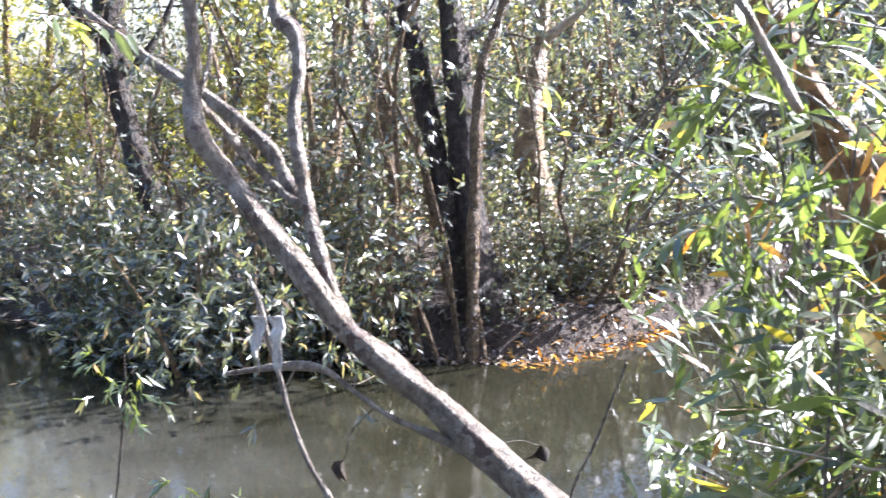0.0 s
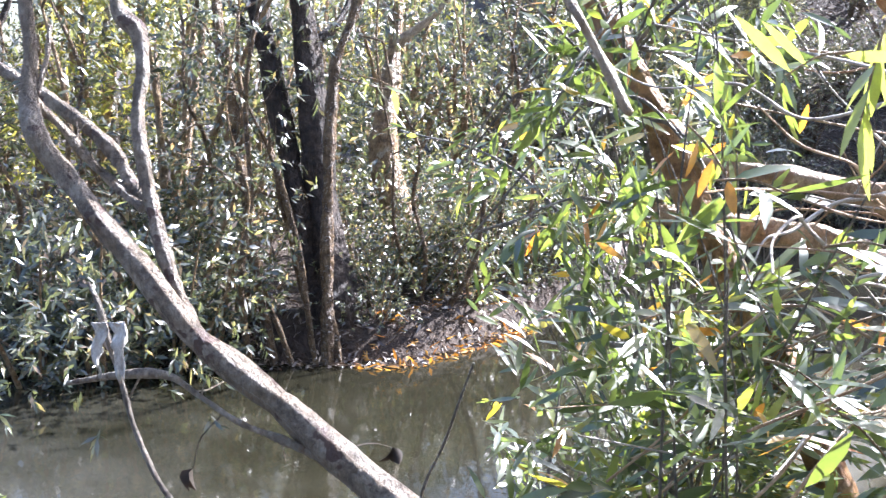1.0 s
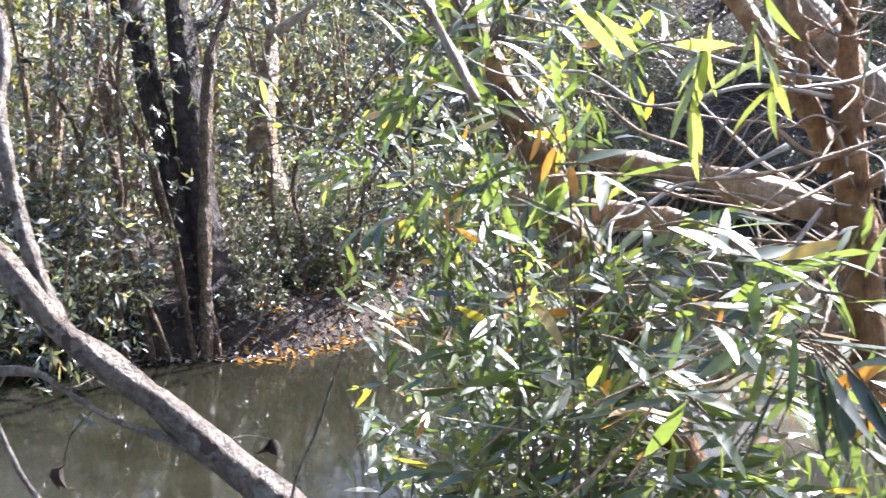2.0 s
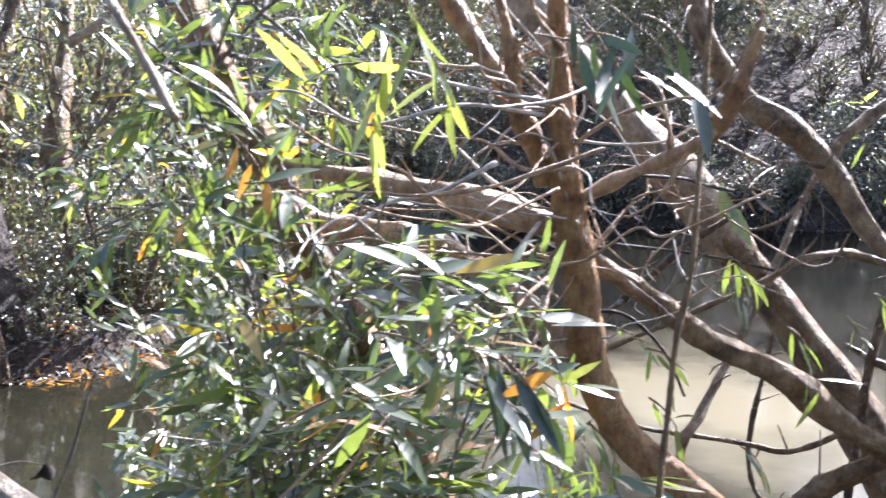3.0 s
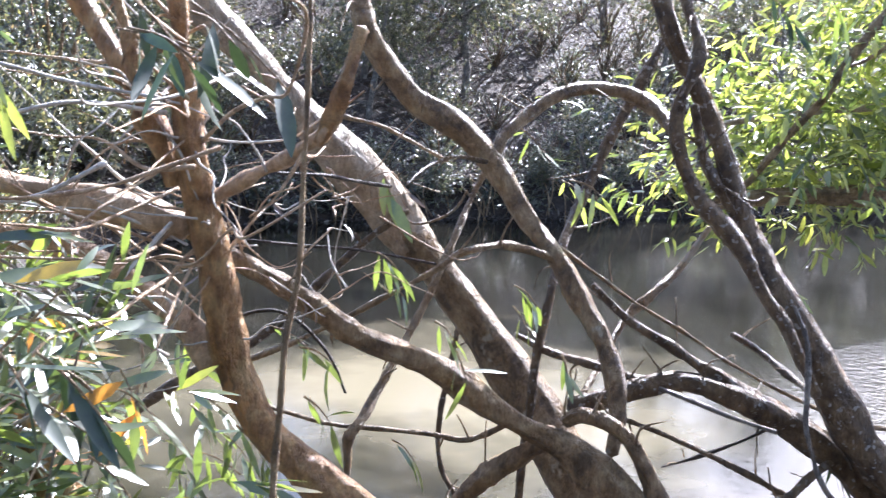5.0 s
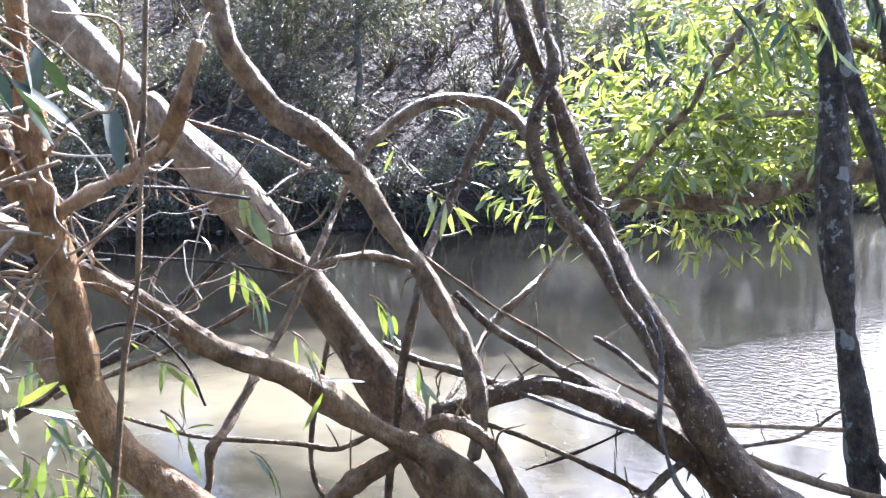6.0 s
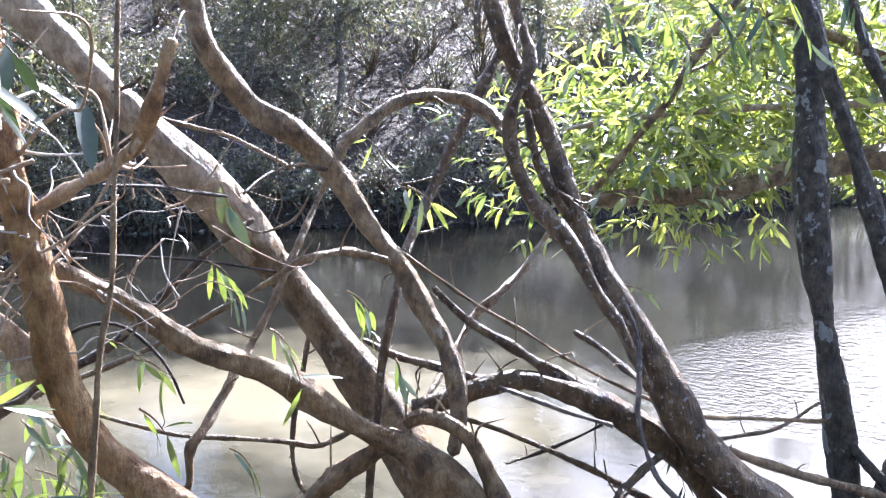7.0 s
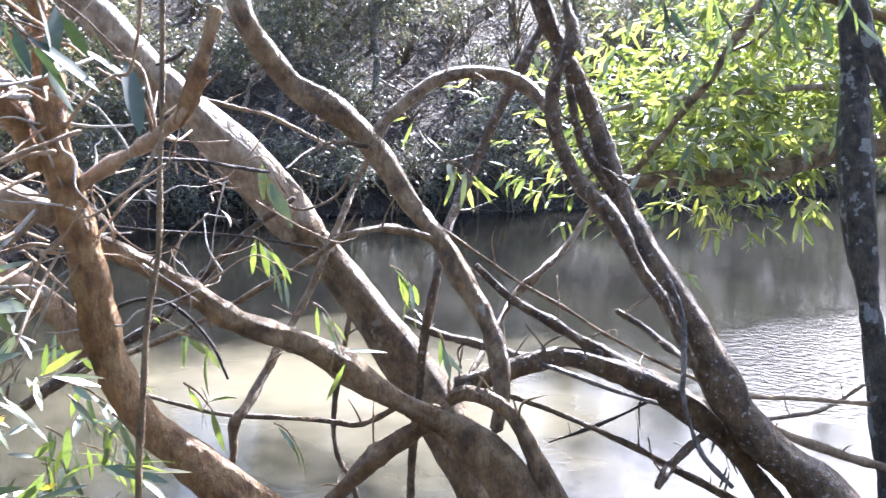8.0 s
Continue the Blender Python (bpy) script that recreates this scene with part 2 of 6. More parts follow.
def part(name, verts, faces, mat, parent=None, label="", smooth=True):
    """One mesh object, under a thing (then verts are given about the thing's base)."""
    me = bpy.data.meshes.new(name)
    me.from_pydata([tuple(v) for v in np.asarray(verts, float)], [], faces if isinstance(faces, list) else faces.tolist())
    me.materials.append(mat)
    if smooth:
        me.shade_smooth()
    ob = new(name, me)
    if parent:
        ob.parent = parent
    if label:
        tagged(ob, label)
    return ob


def tube(points, sides=10, rough=0.07, knots=0.15, seed=0):
    """A tapering, slightly lumpy limb through (x, y, z, radius) points: verts and faces."""
    P = np.array(points, float)
    rng = np.random.default_rng(seed + len(points) * 7 + int(abs(P[0, 0]) * 100))
    pts = []
    ext = np.vstack([2 * P[0] - P[1], P, 2 * P[-1] - P[-2]])
    for i in range(len(P) - 1):
        a, b, c, d = ext[i:i + 4]
        span = np.linalg.norm((c - b)[:3])
        n = int(min(16, max(2, span / max(0.012, 0.7 * min(b[3], c[3])))))
        for k in range(n):
            u = k / n
            pts.append(0.5 * (2 * b + (c - a) * u + (2 * a - 5 * b + 4 * c - d) * u * u + (3 * b - a - 3 * c + d) * u ** 3))
    pts.append(P[-1])
    C = np.array(pts)
    rad = np.maximum(C[:, 3], 0.25 * P[:, 3].min())
    C = C[:, :3]
    n = len(C)
    T = np.gradient(C, axis=0)
    T /= np.linalg.norm(T, axis=1)[:, None] + 1e-9
    side = np.cross(T[0], (0.3, 0.5, 0.8))
    side /= np.linalg.norm(side)
    wob = rng.normal(0, 1, n)
    wob = np.convolve(np.pad(wob, 3, mode="edge"), np.ones(7) / 7, "valid") * knots * 2.2
    ridge = rng.normal(0, 1, (3, sides))
    ang = np.arange(sides) * 2 * math.pi / sides
    grain = rng.normal(0, 1, (n + 4, sides))
    grain = (grain[:-4] + grain[1:-3] + grain[2:-2] + grain[3:-1] + grain[4:]) / 2.2
    V = []
    for i in range(n):
        side = side - T[i] * side.dot(T[i])
        side /= np.linalg.norm(side) + 1e-9
        up = np.cross(T[i], side)
        ph = i * 0.35
        prof = 1 + wob[i] + rough * (ridge[0] * math.sin(ph) + ridge[1] * math.cos(0.7 * ph) + 0.6 * ridge[2]) * 0.6 + rough * 0.55 * grain[i]
        V.append(C[i] + (rad[i] * prof)[:, None] * (np.cos(ang)[:, None] * side + np.sin(ang)[:, None] * up))
    V.append(C[:1] - T[:1] * rad[0] * 0.5)
    V.append(C[-1:] + T[-1:] * rad[-1] * 0.5)
    V = np.vstack(V)
    F = []
    for i in range(n - 1):
        for k in range(sides):
            j = (k + 1) % sides
            F.append((i * sides + k, i * sides + j, (i + 1) * sides + j, (i + 1) * sides + k))
    for k in range(sides):
        j = (k + 1) % sides
        F.append((n * sides, j, k))
        F.append((n * sides + 1, (n - 1) * sides + k, (n - 1) * sides + j))
    return V, F


newest_limb = {}


def limb(name, owner, mat, points, label="", rough=0.095, bearer=None):
    """A trunk, limb or stick as a part of its thing or of the limb that bears it, its points given in the world."""
    big = max(p[3] for p in points)
    V, F = tube(points, 20 if big > 0.06 else 14 if big > 0.03 else 8 if big > 0.012 else 6, rough)
    ob = part(name, V - np.array(owner.location), F, mat, bearer or owner, label)
    if not bearer:
        newest_limb[owner.name] = ob
    return ob


def shoots(owner, mat, points, count, reach, seed, name="side_twig"):
    """Short bare side shoots along the limb of the owner that was made last."""
    bearer = newest_limb[owner.name]
    rng = np.random.default_rng(seed)
    C = np.array(points, float)
    for k in range(count):
        i = int(rng.integers(0, len(C) - 1))
        u = rng.uniform()
        a = C[i] + (C[i + 1] - C[i]) * u
        d = rng.normal(0, 1, 3) + (0, 0, 0.35)
        d /= np.linalg.norm(d)
        n = reach * rng.uniform(0.4, 1.2) + a[3]
        r = min(0.005, 0.45 * a[3])
        b = a[:3] + d * n
        m = (a[:3] + b) / 2 + rng.normal(0, 0.12 * n, 3)
        limb(name, owner, mat, [(*a[:3], r), (*m, r * 0.75), (*b, r * 0.4)], bearer=bearer)


def unit(a):
    return a / (np.linalg.norm(a, axis=-1, keepdims=True) + 1e-9)


def leaves(P, D, L, W, rng, curl=0.25, fold=0.3, fine=True, tilt=0.55, face=(0, 0, 1)):
    """Leaf blades with a keel and a bend: bases P, ways D, lengths L, widths W (arrays)."""
    n = len(P)
    D = unit(D)
    side = unit(np.cross(D, rng.normal(0, tilt, (n, 3)) + face))
    nor = np.cross(side, D)
    L, W = L[:, None], W[:, None]
    bend = (curl * rng.normal(0.6, 0.6, n))[:, None]

    def row(s, w):
        c = P + D * L * s - nor * L * bend * s * s
        return [c + side * W * w * 0.5 + nor * W * fold * w * 0.5, c, c - side * W * w * 0.5 + nor * W * fold * w * 0.5]

    if fine:
        rows = [P] + row(0.28, 0.85) + row(0.6, 0.95) + row(0.85, 0.5) + [P + D * L - nor * L * bend]
        V = np.stack(rows, 1).reshape(-1, 3)
        f3 = [(0, 2, 1), (0, 3, 2), (7, 8, 10), (8, 9, 10)]
        f4 = [(1, 2, 5, 4), (2, 3, 6, 5), (4, 5, 8, 7), (5, 6, 9, 8)]
        k = 11
    else:
        l, c, r = row(0.45, 1.0)
        V = np.stack([P, l, c, r, P + D * L - nor * L * bend], 1).reshape(-1, 3)
        f3, f4, k = [(0, 2, 1), (0, 3, 2), (1, 2, 4), (2, 3, 4)], [], 5
    base = (np.arange(n) * k)[:, None, None]
    F = (np.array(f3)[None] + base).reshape(-1, 3).tolist()
    if f4:
        F += (np.array(f4)[None] + base).reshape(-1, 4).tolist()
    return V, F


def tufts(C, A, rng, per, length, width, spread=0.9, droop=0.35, fine=True, curl=0.25, tilt=0.55, face=(0, 0, 1), fold=0.3):
    """Sprays of leaves round twig tips C that point along A."""
    n = len(C)
    C, A = np.repeat(C, per, 0), np.repeat(unit(A), per, 0)
    D = unit(A + rng.normal(0, spread * 0.7, (n * per, 3))) - np.array((0, 0, droop))
    s = rng.uniform(0.5, 1.15, n * per)
    P = C - A * (rng.uniform(0, 1.2, n * per) * length)[:, None]
    return leaves(P, D, length * s, width * s * rng.uniform(0.8, 1.2, n * per), rng, curl, fold, fine, tilt, face)


def merged(chunks):
    V, F, o = [], [], 0
    for v, f in chunks:
        V.append(v)
        F += [tuple(i + o for i in q) for q in f]
        o += len(v)
    return np.vstack(V), F


# ---- ground and water ----
SHORE_X = [-90, -30, -12, -4.5, -2.2, 1.0, 2.2, 4.5, 8.2, 11, 13.7, 18, 25, 40, 60, 90]
SHORE_Y = [24, 17, 13, 11.0, 9.1, 9.1, 10.4, 14.2, 17.2, 16.6, 15.4, 14.0, 13.2, 7, -24, -60]


def smooth(a, b, x):
    u = np.clip((x - a) / (b - a), 0, 1)
    return u * u * (3 - 2 * u)


def ground_height(x, y):
    """Near bank by the camera, the creek bed, and the far bank: low to the north-west, steep to the north-east."""
    x, y = np.asarray(x, float), np.asarray(y, float)
    inland = (y - np.interp(x, SHORE_X, SHORE_Y)) * 0.85
    east = smooth(2.5, 8.0, x)
    rise = 0.35 + 0.35 * east
    far = np.where(inland < 0, inland * 0.9, rise * smooth(0, 0.35, inland) + inland * (0.07 + 0.41 * east) * smooth(0, 2.0, inland))
    far = np.minimum(far, 0.9 + 8.0 * east + 0.02 * np.maximum(inland, 0))
    edge = (4.1 - 0.42 * x - y) * 0.92
    near = np.where(edge < 0, edge * 0.6, 0.85 * smooth(0, 3.2, edge))
    return np.maximum(np.maximum(far, near), -0.9)


def ground_z(x, y):
    return float(ground_height(x, y)) + 0.05 * noise.noise((x * 0.9, y * 0.9, 0.3)) + 0.025 * noise.noise((x * 3.7, y * 3.7, 1.3))


def axis(a, b, fine_a, fine_b, step, coarse):
    inner = np.arange(fine_a, fine_b + 1e-6, step)
    left = fine_a - np.cumsum(coarse * 1.35 ** np.arange(40))
    right = fine_b + np.cumsum(coarse * 1.35 ** np.arange(40))
    return np.concatenate([left[left > a][::-1], inner, right[right < b]])


gx, gy = axis(-1500, 1500, -9, 28, 0.16, 0.3), axis(-1500, 1500, -2, 28, 0.16, 0.3)
V = [(x, y, ground_z(x, y)) for y in gy for x in gx]
nx = len(gx)
F = [(j * nx + i, j * nx + i + 1, (j + 1) * nx + i + 1, (j + 1) * nx + i) for j in range(len(gy) - 1) for i in range(nx - 1)]
tagged(part("ground", V, F, earth), "brown muddy creek banks and bed with damp earth", "ground", kind="structure")
V = [(x, y, 0.0) for y in (-60, 60) for x in (-120, 120)]
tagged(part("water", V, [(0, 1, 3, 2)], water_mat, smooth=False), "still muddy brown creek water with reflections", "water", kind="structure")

# ---- trees of the near bank ----


def rooted(points, flare=1.35):
    """Carries a trunk on from its last point down into the ground."""
    x, y, z, r = points[-1]
    px, py = points[-2][:2]
    ex, ey = x + 0.4 * (x - px), y + 0.4 * (y - py)
    g = ground_z(ex, ey)
    return list(points) + [(ex, ey, min(g, z) + 0.05, r * 1.15), (ex, ey, min(g, z) - 0.25, r * flare)]


def base_of(points):
    x, y = rooted(points)[-1][:2]
    return (x, y, ground_z(x, y))


points = [(1.68, 2.41, 2.31, 0.030), (1.68, 2.38, 2.17, 0.036), (1.71, 2.40, 2.03, 0.040), (1.75, 2.41, 1.87, 0.041), (1.78, 2.43, 1.73, 0.043), (1.82, 2.43, 1.55, 0.045), (1.88, 2.37, 1.40, 0.048), (1.98, 2.29, 1.29, 0.054), (2.09, 2.21, 1.17, 0.059), (2.24, 2.09, 1.02, 0.069), (2.33, 2.00, 0.77, 0.094)]
red_brown_tree = thing("red_brown_tree", base_of(points), "red-brown leaning tree with crooked bare limbs", "tree")
limb("trunk", red_brown_tree, bark_red, rooted([(1.68, 2.41, 2.31, 0.030), (1.68, 2.38, 2.17, 0.036), (1.71, 2.40, 2.03, 0.040), (1.75, 2.41, 1.87, 0.041), (1.78, 2.43, 1.73, 0.043), (1.82, 2.43, 1.55, 0.045), (1.88, 2.37, 1.40, 0.048), (1.98, 2.29, 1.29, 0.054), (2.09, 2.21, 1.17, 0.059), (2.24, 2.09, 1.02, 0.069), (2.33, 2.00, 0.77, 0.094)]))
limb("limb", red_brown_tree, bark_red, [(1.68, 2.40, 2.26, 0.028), (1.66, 2.38, 2.40, 0.025), (1.64, 2.36, 2.56, 0.022), (1.60, 2.31, 2.79, 0.018), (1.58, 2.24, 3.02, 0.012)])
shoots(red_brown_tree, bark_red, [(1.68, 2.40, 2.26, 0.028), (1.66, 2.38, 2.40, 0.025), (1.64, 2.36, 2.56, 0.022), (1.60, 2.31, 2.79, 0.018), (1.58, 2.24, 3.02, 0.012)], 6, 0.16, 4)
limb("limb", red_brown_tree, bark_red, [(1.65, 2.42, 2.08, 0.027), (1.60, 2.41, 2.19, 0.024), (1.55, 2.38, 2.26, 0.021), (1.54, 2.39, 2.37, 0.018), (1.52, 2.42, 2.51, 0.014), (1.49, 2.48, 2.72, 0.009)])
shoots(red_brown_tree, bark_red, [(1.65, 2.42, 2.08, 0.027), (1.60, 2.41, 2.19, 0.024), (1.55, 2.38, 2.26, 0.021), (1.54, 2.39, 2.37, 0.018), (1.52, 2.42, 2.51, 0.014), (1.49, 2.48, 2.72, 0.009)], 6, 0.16, 6)
limb("limb", red_brown_tree, bark_red, [(1.46, 2.74, 2.64, 0.025), (1.51, 2.70, 2.53, 0.027), (1.57, 2.59, 2.38, 0.028), (1.62, 2.49, 2.24, 0.028), (1.66, 2.43, 2.11, 0.029)])
shoots(red_brown_tree, bark_red, [(1.46, 2.74, 2.64, 0.025), (1.51, 2.70, 2.53, 0.027), (1.57, 2.59, 2.38, 0.028), (1.62, 2.49, 2.24, 0.028), (1.66, 2.43, 2.11, 0.029)], 6, 0.16, 8)
limb("bough", red_brown_tree, bark_tan, [(0.97, 2.89, 2.13, 0.017), (1.17, 2.75, 2.09, 0.029), (1.26, 2.69, 2.08, 0.033), (1.34, 2.65, 2.06, 0.032), (1.48, 2.57, 2.03, 0.036), (1.62, 2.50, 1.99, 0.037), (1.69, 2.45, 1.96, 0.035)])
limb("bough", red_brown_tree, bark_tan, [(0.89, 3.12, 1.99, 0.022), (1.06, 2.98, 1.94, 0.032), (1.23, 2.84, 1.93, 0.036), (1.42, 2.75, 1.90, 0.037), (1.53, 2.69, 1.85, 0.043), (1.64, 2.63, 1.77, 0.045), (1.73, 2.55, 1.68, 0.043), (1.77, 2.48, 1.59, 0.038)])
limb("limb", red_brown_tree, bark_tan, [(1.72, 2.40, 2.03, 0.020), (1.79, 2.31, 2.09, 0.018), (1.82, 2.12, 2.16, 0.016), (1.82, 1.97, 2.21, 0.017), (1.825, 1.93, 2.24, 0.019)])
limb("broken_stump", red_brown_tree, bark_red, [(1.82, 1.96, 2.20, 0.016), (1.83, 1.92, 2.25, 0.019), (1.83, 1.87, 2.33, 0.018), (1.85, 1.855, 2.40, 0.015), (1.868, 1.85, 2.45, 0.017)], "red-brown peeling stump of a broken limb", 0.2)
shoots(red_brown_tree, bark_tan, [(1.72, 2.40, 2.03, 0.020), (1.79, 2.31, 2.09, 0.018), (1.82, 2.12, 2.16, 0.016), (1.82, 1.96, 2.21, 0.018)], 9, 0.2, 12)
points = [(1.77, 2.67, 1.92, 0.021), (1.82, 2.63, 1.89, 0.025), (1.89, 2.57, 1.84, 0.028), (2.00, 2.53, 1.77, 0.031), (2.11, 2.49, 1.69, 0.032), (2.20, 2.46, 1.62, 0.034), (2.35, 2.46, 1.55, 0.035), (2.50, 2.46, 1.48, 0.037), (2.65, 2.44, 1.36, 0.041), (2.78, 2.38, 1.27, 0.045), (2.89, 2.35, 1.21, 0.053), (2.96, 2.27, 1.13, 0.063), (3.02, 2.21, 1.04, 0.069), (3.09, 2.12, 0.86, 0.077), (3.14, 2.04, 0.60, 0.095)]
forked_tree = thing("forked_tree", base_of(points), "brown forked tree with arching and knotted limbs", "tree")
limb("trunk", forked_tree, bark_brown, rooted([(1.77, 2.67, 1.92, 0.021), (1.82, 2.63, 1.89, 0.025), (1.89, 2.57, 1.84, 0.028), (2.00, 2.53, 1.77, 0.031), (2.11, 2.49, 1.69, 0.032), (2.20, 2.46, 1.62, 0.034), (2.35, 2.46, 1.55, 0.035), (2.50, 2.46, 1.48, 0.037), (2.65, 2.44, 1.36, 0.041), (2.78, 2.38, 1.27, 0.045), (2.89, 2.35, 1.21, 0.053), (2.96, 2.27, 1.13, 0.063), (3.02, 2.21, 1.04, 0.069), (3.09, 2.12, 0.86, 0.077), (3.14, 2.04, 0.60, 0.095)]))
limb("limb", forked_tree, bark_brown, [(2.52, 3.20, 2.81, 0.034), (2.56, 3.14, 2.66, 0.037), (2.58, 3.09, 2.52, 0.037), (2.65, 3.08, 2.41, 0.038), (2.75, 3.05, 2.29, 0.040), (2.84, 2.96, 2.22, 0.043), (2.93, 2.93, 2.14, 0.040), (2.99, 2.87, 2.04, 0.038), (3.05, 2.79, 1.89, 0.037), (3.10, 2.66, 1.75, 0.038), (3.12, 2.56, 1.62, 0.038), (3.14, 2.46, 1.50, 0.035), (3.13, 2.38, 1.38, 0.034), (3.09, 2.32, 1.27, 0.035), (3.04, 2.29, 1.18, 0.037)])
shoots(forked_tree, bark_brown, [(2.52, 3.20, 2.81, 0.034), (2.56, 3.14, 2.66, 0.037), (2.58, 3.09, 2.52, 0.037), (2.65, 3.08, 2.41, 0.038), (2.75, 3.05, 2.29, 0.040), (2.84, 2.96, 2.22, 0.043), (2.93, 2.93, 2.14, 0.040)], 6, 0.16, 4)
limb("limb", forked_tree, bark_brown, [(2.98, 2.89, 2.08, 0.022), (3.04, 2.92, 2.16, 0.025), (3.14, 2.91, 2.24, 0.026), (3.27, 2.88, 2.32, 0.027), (3.40, 2.85, 2.34, 0.027), (3.50, 2.76, 2.32, 0.027), (3.54, 2.65, 2.25, 0.025), (3.51, 2.54, 2.18, 0.023)])
shoots(forked_tree, bark_brown, [(2.98, 2.89, 2.08, 0.022), (3.04, 2.92, 2.16, 0.025), (3.14, 2.91, 2.24, 0.026), (3.27, 2.88, 2.32, 0.027), (3.40, 2.85, 2.34, 0.027), (3.50, 2.76, 2.32, 0.027), (3.54, 2.65, 2.25, 0.025)], 6, 0.16, 6)
limb("limb", forked_tree, bark_brown, [(2.91, 2.37, 1.28, 0.026), (2.94, 2.33, 1.31, 0.031), (3.00, 2.27, 1.29, 0.031), (3.05, 2.22, 1.24, 0.034), (3.08, 2.18, 1.16, 0.035), (3.11, 2.14, 1.05, 0.038), (3.16, 2.06, 0.84, 0.044), (3.18, 2.00, 0.62, 0.051)])
shoots(forked_tree, bark_brown, [(2.91, 2.37, 1.28, 0.026), (2.94, 2.33, 1.31, 0.031), (3.00, 2.27, 1.29, 0.031), (3.05, 2.22, 1.24, 0.034), (3.08, 2.18, 1.16, 0.035), (3.11, 2.14, 1.05, 0.038), (3.16, 2.06, 0.84, 0.044)], 6, 0.16, 8)
limb("limb", forked_tree, bark_brown, [(2.90, 2.41, 1.23, 0.036), (2.85, 2.50, 1.15, 0.035), (2.80, 2.60, 1.07, 0.034), (2.74, 2.69, 0.96, 0.034), (2.68, 2.84, 0.78, 0.035), (2.57, 2.89, 0.59, 0.040)])
shoots(forked_tree, bark_brown, [(2.90, 2.41, 1.23, 0.036), (2.85, 2.50, 1.15, 0.035), (2.80, 2.60, 1.07, 0.034), (2.74, 2.69, 0.96, 0.034), (2.68, 2.84, 0.78, 0.035), (2.57, 2.89, 0.59, 0.040)], 6, 0.16, 10)
points = [(2.90, 3.45, 1.84, 0.035), (2.96, 3.43, 1.76, 0.071), (3.04, 3.35, 1.63, 0.082), (3.13, 3.24, 1.47, 0.080), (3.19, 3.10, 1.31, 0.081), (3.26, 2.94, 1.10, 0.083), (3.30, 2.81, 0.91, 0.086), (3.32, 2.69, 0.73, 0.094), (3.30, 2.53, 0.46, 0.117)]
pale_tree = thing("pale_tree", base_of(points), "thick leaning tree, pale peeled bark above brown", "tree")
limb("trunk", pale_tree, bark_brown, rooted([(2.90, 3.45, 1.84, 0.035), (2.96, 3.43, 1.76, 0.071), (3.04, 3.35, 1.63, 0.082), (3.13, 3.24, 1.47, 0.080), (3.19, 3.10, 1.31, 0.081), (3.26, 2.94, 1.10, 0.083), (3.30, 2.81, 0.91, 0.086), (3.32, 2.69, 0.73, 0.094), (3.30, 2.53, 0.46, 0.117)]))
limb("upper_trunk", pale_tree, bark_pale, [(2.04, 3.72, 2.79, 0.060), (2.20, 3.62, 2.60, 0.067), (2.34, 3.54, 2.44, 0.071), (2.48, 3.53, 2.29, 0.077), (2.64, 3.50, 2.13, 0.080), (2.81, 3.46, 1.95, 0.082), (2.95, 3.45, 1.78, 0.082), (2.99, 3.40, 1.70, 0.075)])
points = [(3.40, 2.60, 2.79, 0.028), (3.42, 2.56, 2.67, 0.029), (3.44, 2.52, 2.54, 0.031), (3.50, 2.48, 2.40, 0.032), (3.56, 2.45, 2.28, 0.036), (3.61, 2.40, 2.10, 0.039), (3.64, 2.34, 1.92, 0.041), (3.66, 2.28, 1.79, 0.043), (3.67, 2.18, 1.66, 0.047), (3.73, 2.10, 1.50, 0.057), (3.79, 2.02, 1.33, 0.063), (3.85, 1.95, 1.17, 0.064), (3.93, 1.85, 1.03, 0.067), (4.05, 1.74, 0.91, 0.073), (4.10, 1.60, 0.74, 0.087), (4.14, 1.52, 0.49, 0.108)]
twisted_tree = thing("twisted_tree", base_of(points), "twisted brown tree with entwined stems and vines", "tree")
limb("trunk", twisted_tree, bark_fissured, rooted([(3.40, 2.60, 2.79, 0.028), (3.42, 2.56, 2.67, 0.029), (3.44, 2.52, 2.54, 0.031), (3.50, 2.48, 2.40, 0.032), (3.56, 2.45, 2.28, 0.036), (3.61, 2.40, 2.10, 0.039), (3.64, 2.34, 1.92, 0.041), (3.66, 2.28, 1.79, 0.043), (3.67, 2.18, 1.66, 0.047), (3.73, 2.10, 1.50, 0.057), (3.79, 2.02, 1.33, 0.063), (3.85, 1.95, 1.17, 0.064), (3.93, 1.85, 1.03, 0.067), (4.05, 1.74, 0.91, 0.073), (4.10, 1.60, 0.74, 0.087), (4.14, 1.52, 0.49, 0.108)]))
limb("limb", twisted_tree, bark_fissured, [(3.45, 2.49, 2.79, 0.022), (3.45, 2.46, 2.63, 0.023), (3.44, 2.38, 2.49, 0.021), (3.41, 2.37, 2.40, 0.020), (3.38, 2.40, 2.30, 0.021), (3.38, 2.41, 2.21, 0.026), (3.41, 2.40, 2.09, 0.027), (3.45, 2.35, 1.97, 0.029), (3.51, 2.29, 1.88, 0.028), (3.55, 2.24, 1.80, 0.026), (3.57, 2.16, 1.67, 0.024), (3.60, 2.09, 1.58, 0.023), (3.62, 2.03, 1.48, 0.018), (3.67, 2.00, 1.35, 0.014)])
shoots(twisted_tree, bark_fissured, [(3.45, 2.49, 2.79, 0.022), (3.45, 2.46, 2.63, 0.023), (3.44, 2.38, 2.49, 0.021), (3.41, 2.37, 2.40, 0.020), (3.38, 2.40, 2.30, 0.021), (3.38, 2.41, 2.21, 0.026), (3.41, 2.40, 2.09, 0.027)], 6, 0.16, 4)
